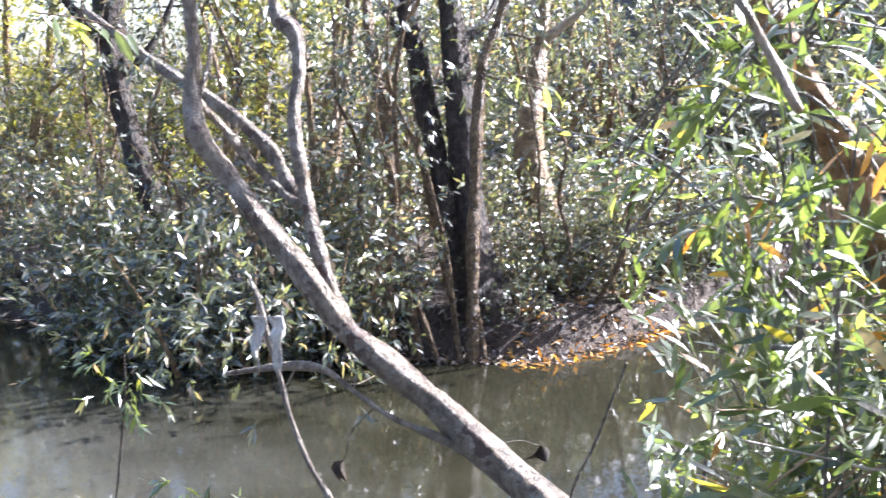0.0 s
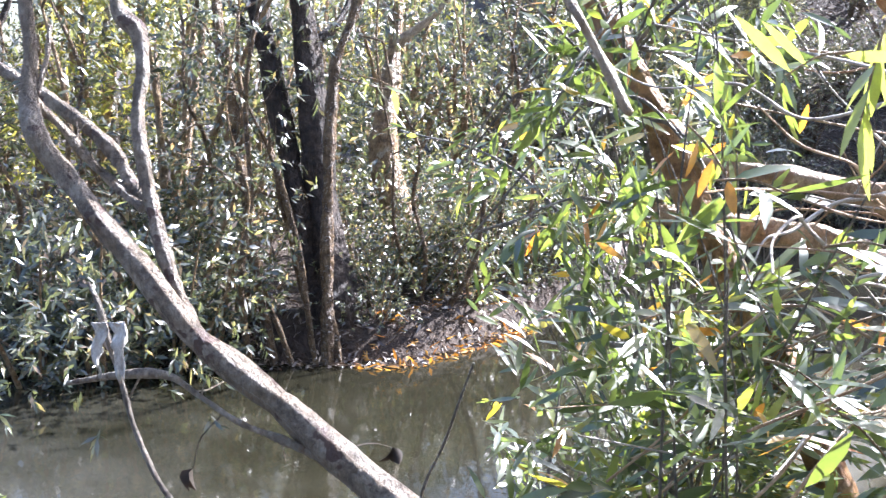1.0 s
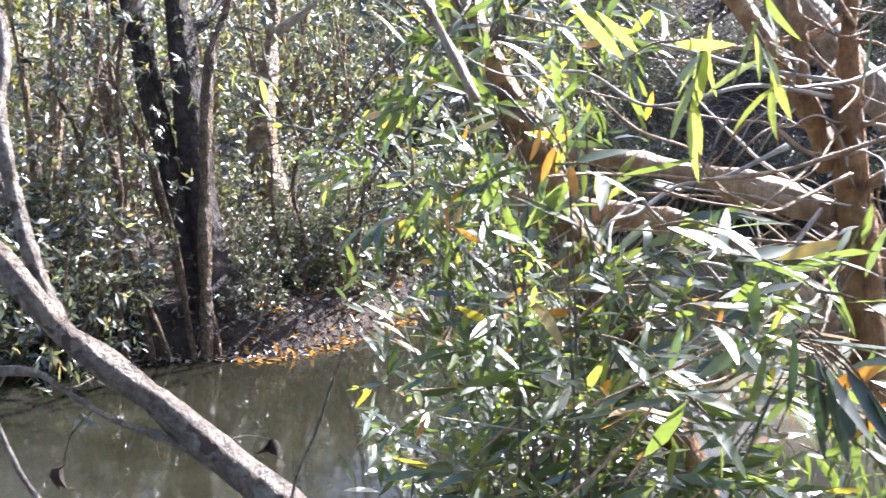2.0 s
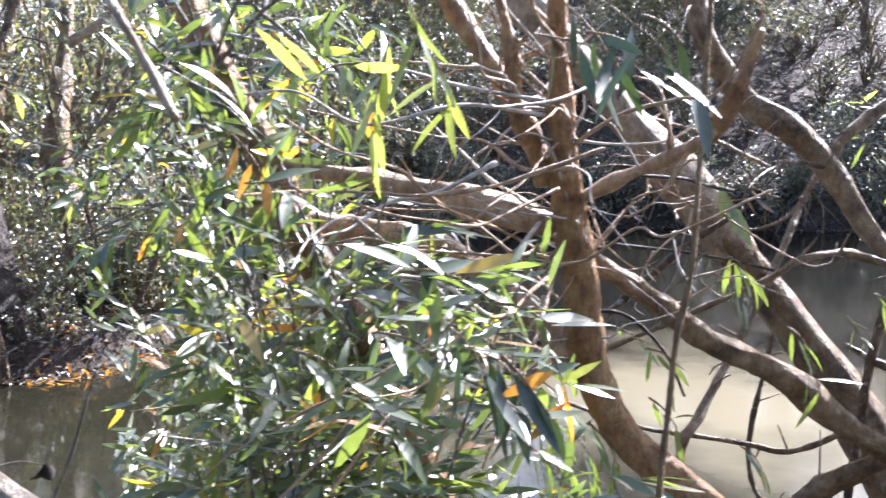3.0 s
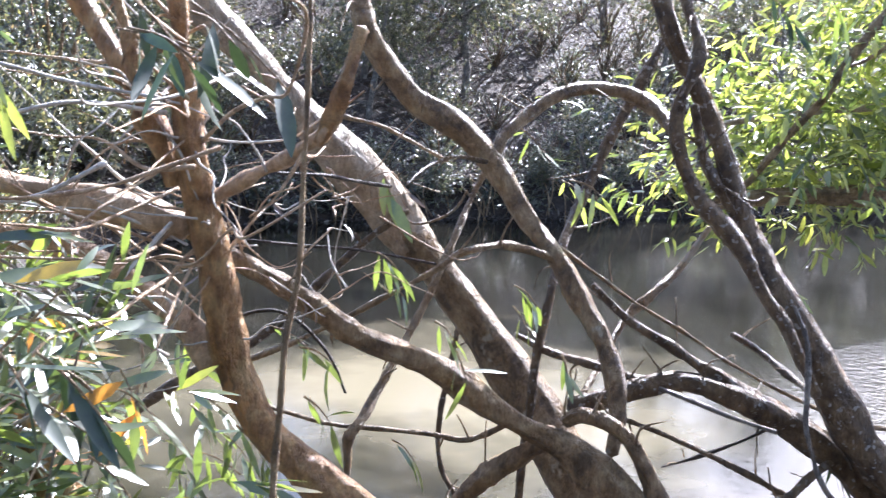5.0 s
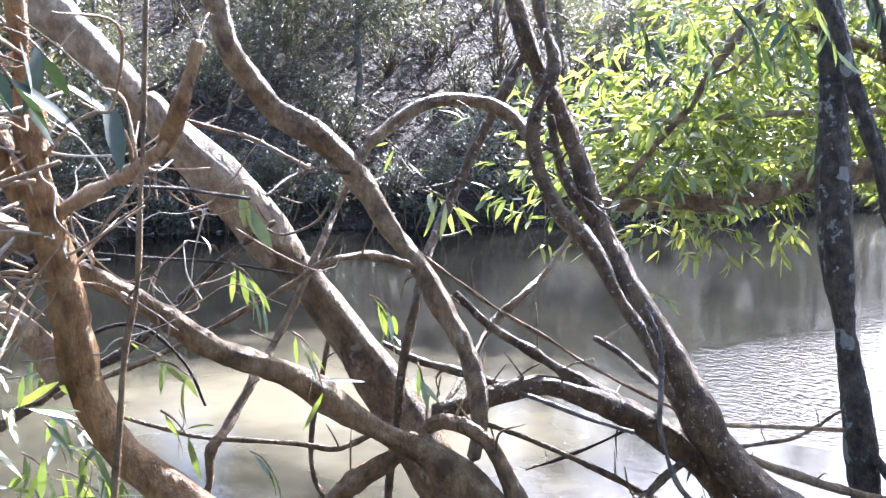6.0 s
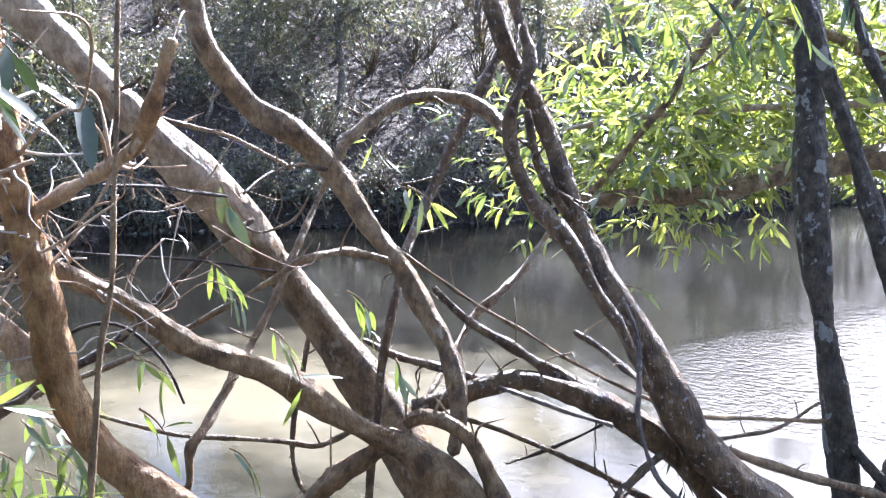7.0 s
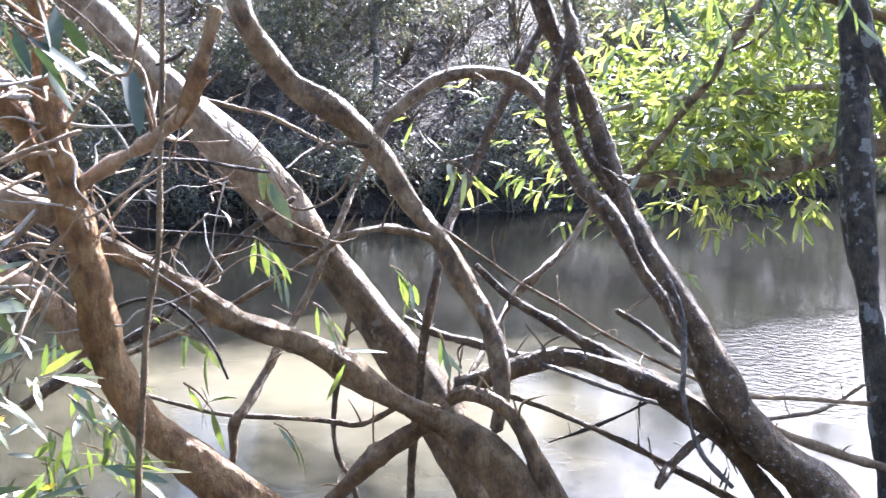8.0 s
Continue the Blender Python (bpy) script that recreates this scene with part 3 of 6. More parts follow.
limb("limb", twisted_tree, bark_fissured, [(3.46, 2.41, 2.29, 0.014), (3.48, 2.40, 2.18, 0.017), (3.51, 2.39, 2.09, 0.019), (3.54, 2.35, 2.00, 0.019), (3.58, 2.32, 1.92, 0.018)])
shoots(twisted_tree, bark_fissured, [(3.46, 2.41, 2.29, 0.014), (3.48, 2.40, 2.18, 0.017), (3.51, 2.39, 2.09, 0.019), (3.54, 2.35, 2.00, 0.019), (3.58, 2.32, 1.92, 0.018)], 6, 0.16, 6)
limb("log", twisted_tree, bark_fissured, [(3.10, 2.57, 1.25, 0.029), (3.19, 2.47, 1.30, 0.036), (3.27, 2.39, 1.34, 0.045), (3.39, 2.32, 1.36, 0.045), (3.51, 2.25, 1.32, 0.045), (3.70, 2.20, 1.23, 0.047), (3.81, 2.10, 1.14, 0.047), (3.89, 2.02, 1.04, 0.048), (3.96, 1.94, 0.90, 0.050), (4.01, 1.79, 0.70, 0.059)])
shoots(twisted_tree, bark_fissured, [(3.10, 2.57, 1.25, 0.029), (3.19, 2.47, 1.30, 0.036), (3.27, 2.39, 1.34, 0.045), (3.39, 2.32, 1.36, 0.045), (3.51, 2.25, 1.32, 0.045), (3.70, 2.20, 1.23, 0.047), (3.81, 2.10, 1.14, 0.047)], 6, 0.16, 8)
limb("log", twisted_tree, bark_fissured, [(3.19, 2.58, 1.67, 0.010), (3.27, 2.49, 1.56, 0.014), (3.37, 2.39, 1.48, 0.018), (3.47, 2.32, 1.40, 0.021), (3.61, 2.23, 1.30, 0.027), (3.76, 2.15, 1.20, 0.030), (3.88, 2.04, 1.11, 0.032), (4.01, 1.90, 0.96, 0.035), (4.10, 1.74, 0.78, 0.042)])
shoots(twisted_tree, bark_fissured, [(3.19, 2.58, 1.67, 0.010), (3.27, 2.49, 1.56, 0.014), (3.37, 2.39, 1.48, 0.018), (3.47, 2.32, 1.40, 0.021), (3.61, 2.23, 1.30, 0.027), (3.76, 2.15, 1.20, 0.030), (3.88, 2.04, 1.11, 0.032)], 6, 0.16, 10)
limb("log", twisted_tree, bark_fissured, [(3.09, 2.88, 1.45, 0.012), (3.18, 2.79, 1.39, 0.015), (3.22, 2.63, 1.38, 0.017), (3.27, 2.52, 1.36, 0.019), (3.32, 2.41, 1.34, 0.022)])
shoots(twisted_tree, bark_fissured, [(3.09, 2.88, 1.45, 0.012), (3.18, 2.79, 1.39, 0.015), (3.22, 2.63, 1.38, 0.017), (3.27, 2.52, 1.36, 0.019), (3.32, 2.41, 1.34, 0.022)], 6, 0.16, 12)
limb("limb", twisted_tree, bark_fissured, [(3.79, 2.89, 2.54, 0.020), (3.72, 2.92, 2.41, 0.020), (3.64, 2.96, 2.23, 0.021), (3.56, 3.00, 2.05, 0.021), (3.46, 2.98, 1.90, 0.020), (3.30, 2.89, 1.75, 0.016), (3.20, 2.82, 1.59, 0.017), (3.15, 2.82, 1.41, 0.017), (3.11, 2.81, 1.16, 0.015), (3.07, 2.80, 0.91, 0.015), (3.03, 2.76, 0.52, 0.018)])
shoots(twisted_tree, bark_fissured, [(3.79, 2.89, 2.54, 0.020), (3.72, 2.92, 2.41, 0.020), (3.64, 2.96, 2.23, 0.021), (3.56, 3.00, 2.05, 0.021), (3.46, 2.98, 1.90, 0.020), (3.30, 2.89, 1.75, 0.016), (3.20, 2.82, 1.59, 0.017)], 6, 0.16, 14)
limb("vine", twisted_tree, bark_grey, [(3.59, 2.05, 1.65, 0.008), (3.60, 2.00, 1.54, 0.009), (3.58, 1.97, 1.39, 0.009), (3.57, 1.96, 1.28, 0.009), (3.58, 1.93, 1.17, 0.010), (3.63, 1.91, 1.06, 0.010), (3.73, 1.87, 0.95, 0.010)])
limb("twig", twisted_tree, bark_grey, [(3.26, 2.31, 1.36, 0.009), (3.34, 2.21, 1.32, 0.010), (3.45, 2.16, 1.27, 0.009), (3.63, 2.13, 1.20, 0.007)])
points = [(5.98, 3.02, 3.08, 0.064), (5.98, 2.94, 2.68, 0.066), (5.95, 2.89, 2.27, 0.071), (5.93, 2.85, 1.92, 0.073), (5.91, 2.79, 1.54, 0.071), (5.92, 2.73, 1.22, 0.066), (5.93, 2.68, 0.96, 0.068), (5.94, 2.61, 0.64, 0.073), (5.94, 2.55, 0.28, 0.080), (5.94, 2.49, -0.09, 0.100)]
spotted_tree = thing("spotted_tree", base_of(points), "slim dark tree with white lichen patches at the water", "tree")
limb("trunk", spotted_tree, bark_spotted, rooted([(5.98, 3.02, 3.08, 0.064), (5.98, 2.94, 2.68, 0.066), (5.95, 2.89, 2.27, 0.071), (5.93, 2.85, 1.92, 0.073), (5.91, 2.79, 1.54, 0.071), (5.92, 2.73, 1.22, 0.066), (5.93, 2.68, 0.96, 0.068), (5.94, 2.61, 0.64, 0.073), (5.94, 2.55, 0.28, 0.080), (5.94, 2.49, -0.09, 0.100)]))
limb("limb", spotted_tree, bark_spotted, [(5.75, 2.92, 3.00, 0.034), (5.81, 2.84, 2.78, 0.039), (5.85, 2.76, 2.53, 0.042), (5.90, 2.68, 2.27, 0.045), (5.94, 2.59, 2.02, 0.049), (5.98, 2.52, 1.77, 0.050), (6.02, 2.44, 1.51, 0.052), (6.11, 2.35, 1.08, 0.057), (6.14, 2.36, 0.54, 0.063), (6.02, 2.45, 0.05, 0.071)])
limb("limb", spotted_tree, bark_spotted, [(6.22, 2.94, 3.04, 0.031), (6.28, 2.84, 2.74, 0.034), (6.32, 2.77, 2.54, 0.034), (6.38, 2.69, 2.36, 0.036), (6.44, 2.49, 1.92, 0.040), (6.35, 2.36, 1.11, 0.047), (6.14, 2.36, 0.54, 0.051)])
limb("limb", spotted_tree, bark_spotted, [(5.92, 2.56, 0.61, 0.023), (5.94, 2.46, 0.50, 0.023), (6.02, 2.37, 0.37, 0.025), (6.15, 2.22, 0.13, 0.028)])
points = [(0.79, 3.20, 3.24, 0.025), (0.80, 3.14, 2.87, 0.035), (0.82, 3.09, 2.63, 0.038), (0.85, 3.06, 2.52, 0.040), (0.90, 3.00, 2.40, 0.041), (0.95, 2.91, 2.27, 0.041), (1.02, 2.86, 2.13, 0.041), (1.07, 2.81, 1.98, 0.043), (1.16, 2.74, 1.79, 0.044), (1.29, 2.64, 1.52, 0.049), (1.41, 2.53, 1.19, 0.055), (1.46, 2.45, 0.83, 0.073)]
young_tree = thing("young_tree", base_of(points), "straight tan-barked young tree inside the bush", "tree")
limb("trunk", young_tree, bark_red, rooted([(0.79, 3.20, 3.24, 0.025), (0.80, 3.14, 2.87, 0.035), (0.82, 3.09, 2.63, 0.038), (0.85, 3.06, 2.52, 0.040), (0.90, 3.00, 2.40, 0.041), (0.95, 2.91, 2.27, 0.041), (1.02, 2.86, 2.13, 0.041), (1.07, 2.81, 1.98, 0.043), (1.16, 2.74, 1.79, 0.044), (1.29, 2.64, 1.52, 0.049), (1.41, 2.53, 1.19, 0.055), (1.46, 2.45, 0.83, 0.073)]))
limb("limb", young_tree, bark_pale, [(0.67, 2.10, 2.25, 0.008), (0.66, 2.10, 2.26, 0.010), (0.63, 2.13, 2.33, 0.012), (0.60, 2.15, 2.39, 0.011), (0.57, 2.17, 2.45, 0.010), (0.55, 2.31, 2.54, 0.011), (0.58, 2.60, 2.75, 0.013), (0.69, 2.98, 2.99, 0.015), (0.79, 3.19, 3.15, 0.015)])
points = [(-1.28, 5.67, 3.04, 0.035), (-1.25, 5.61, 2.65, 0.035), (-1.23, 5.58, 2.46, 0.037), (-1.24, 5.55, 2.24, 0.041), (-1.18, 5.42, 2.05, 0.044), (-1.05, 5.39, 1.86, 0.048), (-0.90, 5.27, 1.69, 0.049), (-0.76, 5.24, 1.53, 0.050), (-0.59, 5.11, 1.34, 0.054), (-0.46, 5.09, 1.17, 0.061), (-0.32, 5.02, 1.06, 0.064), (-0.14, 4.95, 0.93, 0.069), (0.04, 4.83, 0.81, 0.071), (0.21, 4.71, 0.68, 0.074), (0.38, 4.59, 0.56, 0.075), (0.52, 4.48, 0.45, 0.079), (0.69, 4.34, 0.19, 0.098)]
leaning_tree = thing("leaning_tree", base_of(points), "grey-brown forked tree leaning out over the water", "tree")
limb("trunk", leaning_tree, bark_lean, rooted([(-1.28, 5.67, 3.04, 0.035), (-1.25, 5.61, 2.65, 0.035), (-1.23, 5.58, 2.46, 0.037), (-1.24, 5.55, 2.24, 0.041), (-1.18, 5.42, 2.05, 0.044), (-1.05, 5.39, 1.86, 0.048), (-0.90, 5.27, 1.69, 0.049), (-0.76, 5.24, 1.53, 0.050), (-0.59, 5.11, 1.34, 0.054), (-0.46, 5.09, 1.17, 0.061), (-0.32, 5.02, 1.06, 0.064), (-0.14, 4.95, 0.93, 0.069), (0.04, 4.83, 0.81, 0.071), (0.21, 4.71, 0.68, 0.074), (0.38, 4.59, 0.56, 0.075), (0.52, 4.48, 0.45, 0.079), (0.69, 4.34, 0.19, 0.098)]))
limb("limb", leaning_tree, bark_lean, [(-0.89, 5.77, 2.99, 0.030), (-0.84, 5.72, 2.66, 0.032), (-0.74, 5.65, 2.54, 0.033), (-0.71, 5.57, 2.37, 0.031), (-0.73, 5.49, 2.15, 0.032), (-0.70, 5.41, 1.94, 0.034), (-0.67, 5.38, 1.78, 0.035), (-0.62, 5.30, 1.59, 0.036), (-0.58, 5.23, 1.47, 0.036), (-0.52, 5.16, 1.33, 0.037), (-0.45, 5.09, 1.18, 0.037)])
shoots(leaning_tree, bark_lean, [(-0.89, 5.77, 2.99, 0.030), (-0.84, 5.72, 2.66, 0.032), (-0.74, 5.65, 2.54, 0.033), (-0.71, 5.57, 2.37, 0.031), (-0.73, 5.49, 2.15, 0.032), (-0.70, 5.41, 1.94, 0.034), (-0.67, 5.38, 1.78, 0.035)], 4, 0.16, 4)
limb("limb", leaning_tree, bark_lean, [(-1.96, 6.23, 2.69, 0.022), (-1.69, 6.10, 2.50, 0.028), (-1.45, 5.97, 2.35, 0.031), (-1.22, 5.85, 2.22, 0.033), (-1.02, 5.73, 2.09, 0.034), (-0.86, 5.61, 1.95, 0.034), (-0.75, 5.49, 1.79, 0.033), (-0.66, 5.39, 1.72, 0.029)])
shoots(leaning_tree, bark_lean, [(-1.96, 6.23, 2.69, 0.022), (-1.69, 6.10, 2.50, 0.028), (-1.45, 5.97, 2.35, 0.031), (-1.22, 5.85, 2.22, 0.033), (-1.02, 5.73, 2.09, 0.034), (-0.86, 5.61, 1.95, 0.034), (-0.75, 5.49, 1.79, 0.033)], 4, 0.16, 6)
limb("limb", leaning_tree, bark_lean, [(-1.23, 5.55, 2.22, 0.023), (-1.12, 5.63, 2.09, 0.026), (-0.98, 5.61, 1.92, 0.026), (-0.82, 5.49, 1.79, 0.025), (-0.70, 5.37, 1.71, 0.023)])
shoots(leaning_tree, bark_lean, [(-1.23, 5.55, 2.22, 0.023), (-1.12, 5.63, 2.09, 0.026), (-0.98, 5.61, 1.92, 0.026), (-0.82, 5.49, 1.79, 0.025), (-0.70, 5.37, 1.71, 0.023)], 4, 0.16, 8)
limb("limb", leaning_tree, bark_lean, [(-1.16, 5.70, 2.57, 0.010), (-1.17, 5.63, 2.40, 0.014), (-1.20, 5.55, 2.24, 0.016)])
shoots(leaning_tree, bark_lean, [(-1.16, 5.70, 2.57, 0.010), (-1.17, 5.63, 2.40, 0.014), (-1.20, 5.55, 2.24, 0.016)], 4, 0.16, 10)
limb("limb", leaning_tree, bark_lean, [(0.28, 4.70, 0.61, 0.031), (0.12, 4.76, 0.67, 0.026), (-0.06, 4.82, 0.74, 0.020), (-0.24, 4.83, 0.82, 0.013), (-0.42, 4.95, 0.91, 0.013), (-0.56, 5.01, 0.99, 0.018), (-0.75, 5.06, 0.99, 0.020), (-1.03, 5.15, 0.93, 0.009)])
shoots(leaning_tree, bark_lean, [(0.28, 4.70, 0.61, 0.031), (0.12, 4.76, 0.67, 0.026), (-0.06, 4.82, 0.74, 0.020), (-0.24, 4.83, 0.82, 0.013), (-0.42, 4.95, 0.91, 0.013), (-0.56, 5.01, 0.99, 0.018), (-0.75, 5.06, 0.99, 0.020)], 4, 0.16, 12)
limb("stick", leaning_tree, bark_grey, [(-0.77, 4.34, 1.54, 0.008), (-0.73, 4.32, 1.45, 0.012), (-0.69, 4.30, 1.30, 0.012), (-0.65, 4.28, 1.17, 0.011), (-0.61, 4.26, 1.01, 0.011), (-0.54, 4.23, 0.83, 0.012), (-0.44, 4.20, 0.66, 0.013), (-0.32, 4.16, 0.39, 0.016)])
limb("vine", leaning_tree, bark_grey, [(0.61, 3.60, 1.38, 0.004), (0.57, 3.68, 1.21, 0.005), (0.53, 3.76, 1.04, 0.005), (0.48, 3.83, 0.89, 0.005), (0.46, 3.91, 0.75, 0.006), (0.43, 3.97, 0.48, 0.006)])

# Bare twigs that spread from the red-brown tree into the bush.
def crooked(a, b, r, rng, bow):
    """A thin twig from a to b that wanders off the straight line."""
    a, b = np.array(a), np.array(b)
    n = np.linalg.norm(b - a)
    swing = rng.normal(0, bow * n, 3)
    return [(*(a + (b - a) * u + swing * math.sin(math.pi * u) + rng.normal(0, 0.022 * n, 3) * (0 < u < 1)), r * (1 - 0.62 * u)) for u in np.linspace(0, 1, 6)]


rng = np.random.default_rng(3)
for k in range(24):
    a = np.array((1.69 + rng.normal(0, 0.03), 2.42 + rng.normal(0, 0.05), rng.uniform(1.75, 2.5)))
    b = a + (-rng.uniform(0.15, 0.7), rng.normal(-0.15, 0.4), rng.normal(0.05, 0.34))
    limb("twig", red_brown_tree, bark_sunlit if k % 3 == 0 else bark_tan, crooked(a, b, 0.0052, rng, 0.12))

for k in range(34):
    i = int(rng.integers(0, 8))
    a = np.array(((1.68, 2.38, 2.2), (1.72, 2.4, 2.0), (1.75, 2.41, 1.87), (1.8, 2.43, 1.65), (1.55, 2.66, 1.85), (1.4, 2.62, 2.05), (1.8, 2.2, 2.12), (1.62, 2.42, 2.3))[i])
    d = rng.normal(0, 1, 3) * (1, 0.8, 0.8) + (-0.1, -0.1, 0.15)
    b = a + d / np.linalg.norm(d) * rng.uniform(0.12, 0.5)
    limb("twig", red_brown_tree, bark_tan if k % 2 == 0 else bark_sunlit, crooked(a, b, 0.0038, rng, 0.12))

# Long pale shoots that reach from it through the bush.
for k in range(15):
    a = np.array((rng.uniform(1.4, 1.66), rng.uniform(2.1, 2.5), rng.uniform(1.5, 2.3)))
    b = np.array((rng.uniform(0.6, 1.0), rng.uniform(1.7, 2.6), a[2] + rng.uniform(-0.4, 0.35)))
    limb("twig", red_brown_tree, bark_sunlit if k % 2 else bark_tan, crooked(a, b, 0.0055, rng, 0.09))

# Tangle of dry twigs with curled dead leaves below the fork.
dry_tips, dry_ways = [], []
for k in range(30):
    a = np.array((rng.uniform(1.7, 2.3), rng.uniform(2.35, 2.75), rng.uniform(1.72, 2.15)))
    d = rng.normal(0, 1, 3) * (1, 0.7, 0.55) + (0.15, 0.1, 0)
    b = a + d / np.linalg.norm(d) * rng.uniform(0.12, 0.42)
    limb("twig", red_brown_tree, bark_tan if k % 3 else bark_sunlit, crooked(a, b, 0.003, rng, 0.2))
    if k % 2:
        dry_tips.append(b)
        dry_ways.append(b - a)
V, F = tufts(np.array(dry_tips), np.array(dry_ways), rng, 2, 0.07, 0.014, 0.9, 0.5, curl=0.7, fold=0.5)
part("dead_leaves", V - np.array(red_brown_tree.location), F, leaf_dead, red_brown_tree, "pale curled dead leaves")

# ---- sticks and vines caught between the near trees ----
points = [(3.10, 3.08, 2.06, 0.012), (3.02, 3.07, 1.94, 0.013), (2.90, 3.00, 1.81, 0.015), (2.79, 2.95, 1.67, 0.016), (2.70, 2.93, 1.54, 0.016), (2.59, 2.87, 1.44, 0.015), (2.48, 2.81, 1.35, 0.015), (2.38, 2.75, 1.27, 0.017), (2.32, 2.73, 1.22, 0.021), (2.31, 2.72, 1.12, 0.013), (2.29, 2.72, 1.04, 0.013), (2.22, 2.64, 0.67, 0.016)]
holder = thing("stick", points[0][:3], "bare dark branch caught between the near trees", "branch", "loose branches among the near trees")
limb("stem", holder, bark_brown, points)
shoots(holder, bark_brown, points, 3, 0.12, 1)
points = [(2.07, 3.42, 1.28, 0.010), (2.12, 3.39, 1.31, 0.010), (2.26, 3.28, 1.38, 0.011), (2.39, 3.19, 1.45, 0.011), (2.48, 3.07, 1.53, 0.011), (2.58, 2.88, 1.65, 0.011), (2.65, 2.74, 1.74, 0.010), (2.71, 2.71, 1.79, 0.012), (2.80, 2.69, 1.81, 0.013), (2.91, 2.70, 1.81, 0.013), (3.02, 2.67, 1.78, 0.014), (3.08, 2.65, 1.75, 0.014)]
holder = thing("stick", points[0][:3], "bare dark branch caught between the near trees", "branch", "loose branches among the near trees")
limb("stem", holder, bark_brown, points)
shoots(holder, bark_brown, points, 3, 0.12, 19)
points = [(2.00, 3.84, 1.08, 0.020), (2.18, 3.72, 1.23, 0.020), (2.26, 3.66, 1.29, 0.019), (2.42, 3.55, 1.40, 0.019), (2.57, 3.46, 1.57, 0.017), (2.67, 3.39, 1.69, 0.015), (2.76, 3.34, 1.78, 0.013), (2.87, 3.27, 1.87, 0.009)]
holder = thing("stick", points[0][:3], "bare dark branch caught between the near trees", "branch", "loose branches among the near trees")
limb("stem", holder, bark_fissured, points)
shoots(holder, bark_brown, points, 3, 0.12, 20)
points = [(1.91, 2.95, 1.52, 0.006), (1.97, 2.91, 1.58, 0.006), (2.04, 2.86, 1.63, 0.006), (2.11, 2.80, 1.64, 0.006), (2.17, 2.75, 1.60, 0.006), (2.23, 2.69, 1.51, 0.006), (2.26, 2.64, 1.40, 0.004)]
holder = thing("vine", points[0][:3], "thin bare vine strung between the near trees", "branch", "thin vines among the near trees")
limb("stem", holder, bark_dark, points)
shoots(holder, bark_brown, points, 2, 0.06, 21)
points = [(2.31, 3.85, 1.10, 0.009), (2.42, 3.76, 1.08, 0.009), (2.54, 3.65, 1.04, 0.010), (2.68, 3.53, 1.00, 0.010), (2.85, 3.39, 0.99, 0.011), (2.99, 3.27, 0.98, 0.011), (3.06, 3.15, 0.98, 0.011), (3.05, 2.97, 1.06, 0.012), (3.11, 2.87, 1.14, 0.013)]
holder = thing("stick", points[0][:3], "bare dark branch caught between the near trees", "branch", "loose branches among the near trees")
limb("stem", holder, bark_brown, points)
shoots(holder, bark_brown, points, 3, 0.12, 22)
points = [(3.24, 3.46, 1.38, 0.011), (3.20, 3.46, 1.19, 0.012), (3.16, 3.46, 1.02, 0.012), (3.14, 3.45, 0.86, 0.012), (3.15, 3.42, 0.74, 0.012), (3.18, 3.38, 0.66, 0.013), (3.20, 3.34, 0.53, 0.014)]
holder = thing("stick", points[0][:3], "bare dark branch caught between the near trees", "branch", "loose branches among the near trees")
limb("stem", holder, bark_fissured, points)
shoots(holder, bark_brown, points, 3, 0.12, 23)
points = [(1.83, 2.69, 1.91, 0.004), (2.09, 2.73, 1.86, 0.005), (2.37, 2.75, 1.82, 0.005), (2.64, 2.73, 1.76, 0.006)]
holder = thing("vine", points[0][:3], "thin bare vine strung between the near trees", "branch", "thin vines among the near trees")
limb("stem", holder, bark_dark, points)
shoots(holder, bark_brown, points, 2, 0.06, 24)
points = [(3.11, 2.69, 1.80, 0.008), (3.25, 2.59, 1.68, 0.007), (3.37, 2.54, 1.59, 0.007), (3.52, 2.46, 1.49, 0.007), (3.66, 2.40, 1.39, 0.007), (3.82, 2.31, 1.29, 0.008), (3.99, 2.23, 1.20, 0.009), (4.19, 2.18, 1.12, 0.009), (4.80, 2.31, 0.97, 0.010), (5.85, 2.63, 0.69, 0.012)]
holder = thing("stick", points[0][:3], "bare dark branch caught between the near trees", "branch", "loose branches among the near trees")
limb("stem", holder, bark_brown, points)
shoots(holder, bark_brown, points, 3, 0.12, 25)
points = [(4.64, 2.42, 0.88, 0.009), (4.88, 2.47, 0.84, 0.009), (5.15, 2.51, 0.80, 0.010), (5.41, 2.56, 0.79, 0.009), (5.78, 2.64, 0.80, 0.007)]
holder = thing("stick", points[0][:3], "bare dark branch caught between the near trees", "branch", "loose branches among the near trees")
limb("stem", holder, bark_fissured, points)
shoots(holder, bark_brown, points, 3, 0.12, 26)
points = [(3.91, 2.59, 1.42, 0.012), (3.95, 2.49, 1.37, 0.014), (3.91, 2.31, 1.32, 0.014), (3.82, 2.12, 1.30, 0.014)]
holder = thing("stick", points[0][:3], "bare dark branch caught between the near trees", "branch", "loose branches among the near trees")
limb("stem", holder, bark_fissured, points)
shoots(holder, bark_brown, points, 3, 0.12, 27)
points = [(3.94, 2.76, 1.81, 0.009), (3.85, 2.81, 1.66, 0.016), (3.69, 2.80, 1.56, 0.017), (3.62, 2.84, 1.49, 0.019), (3.50, 2.80, 1.41, 0.012), (3.29, 2.69, 1.29, 0.010), (3.13, 2.61, 1.23, 0.011)]
holder = thing("stick", points[0][:3], "bare dark branch caught between the near trees", "branch", "loose branches among the near trees")
limb("stem", holder, bark_brown, points)
shoots(holder, bark_brown, points, 3, 0.12, 28)
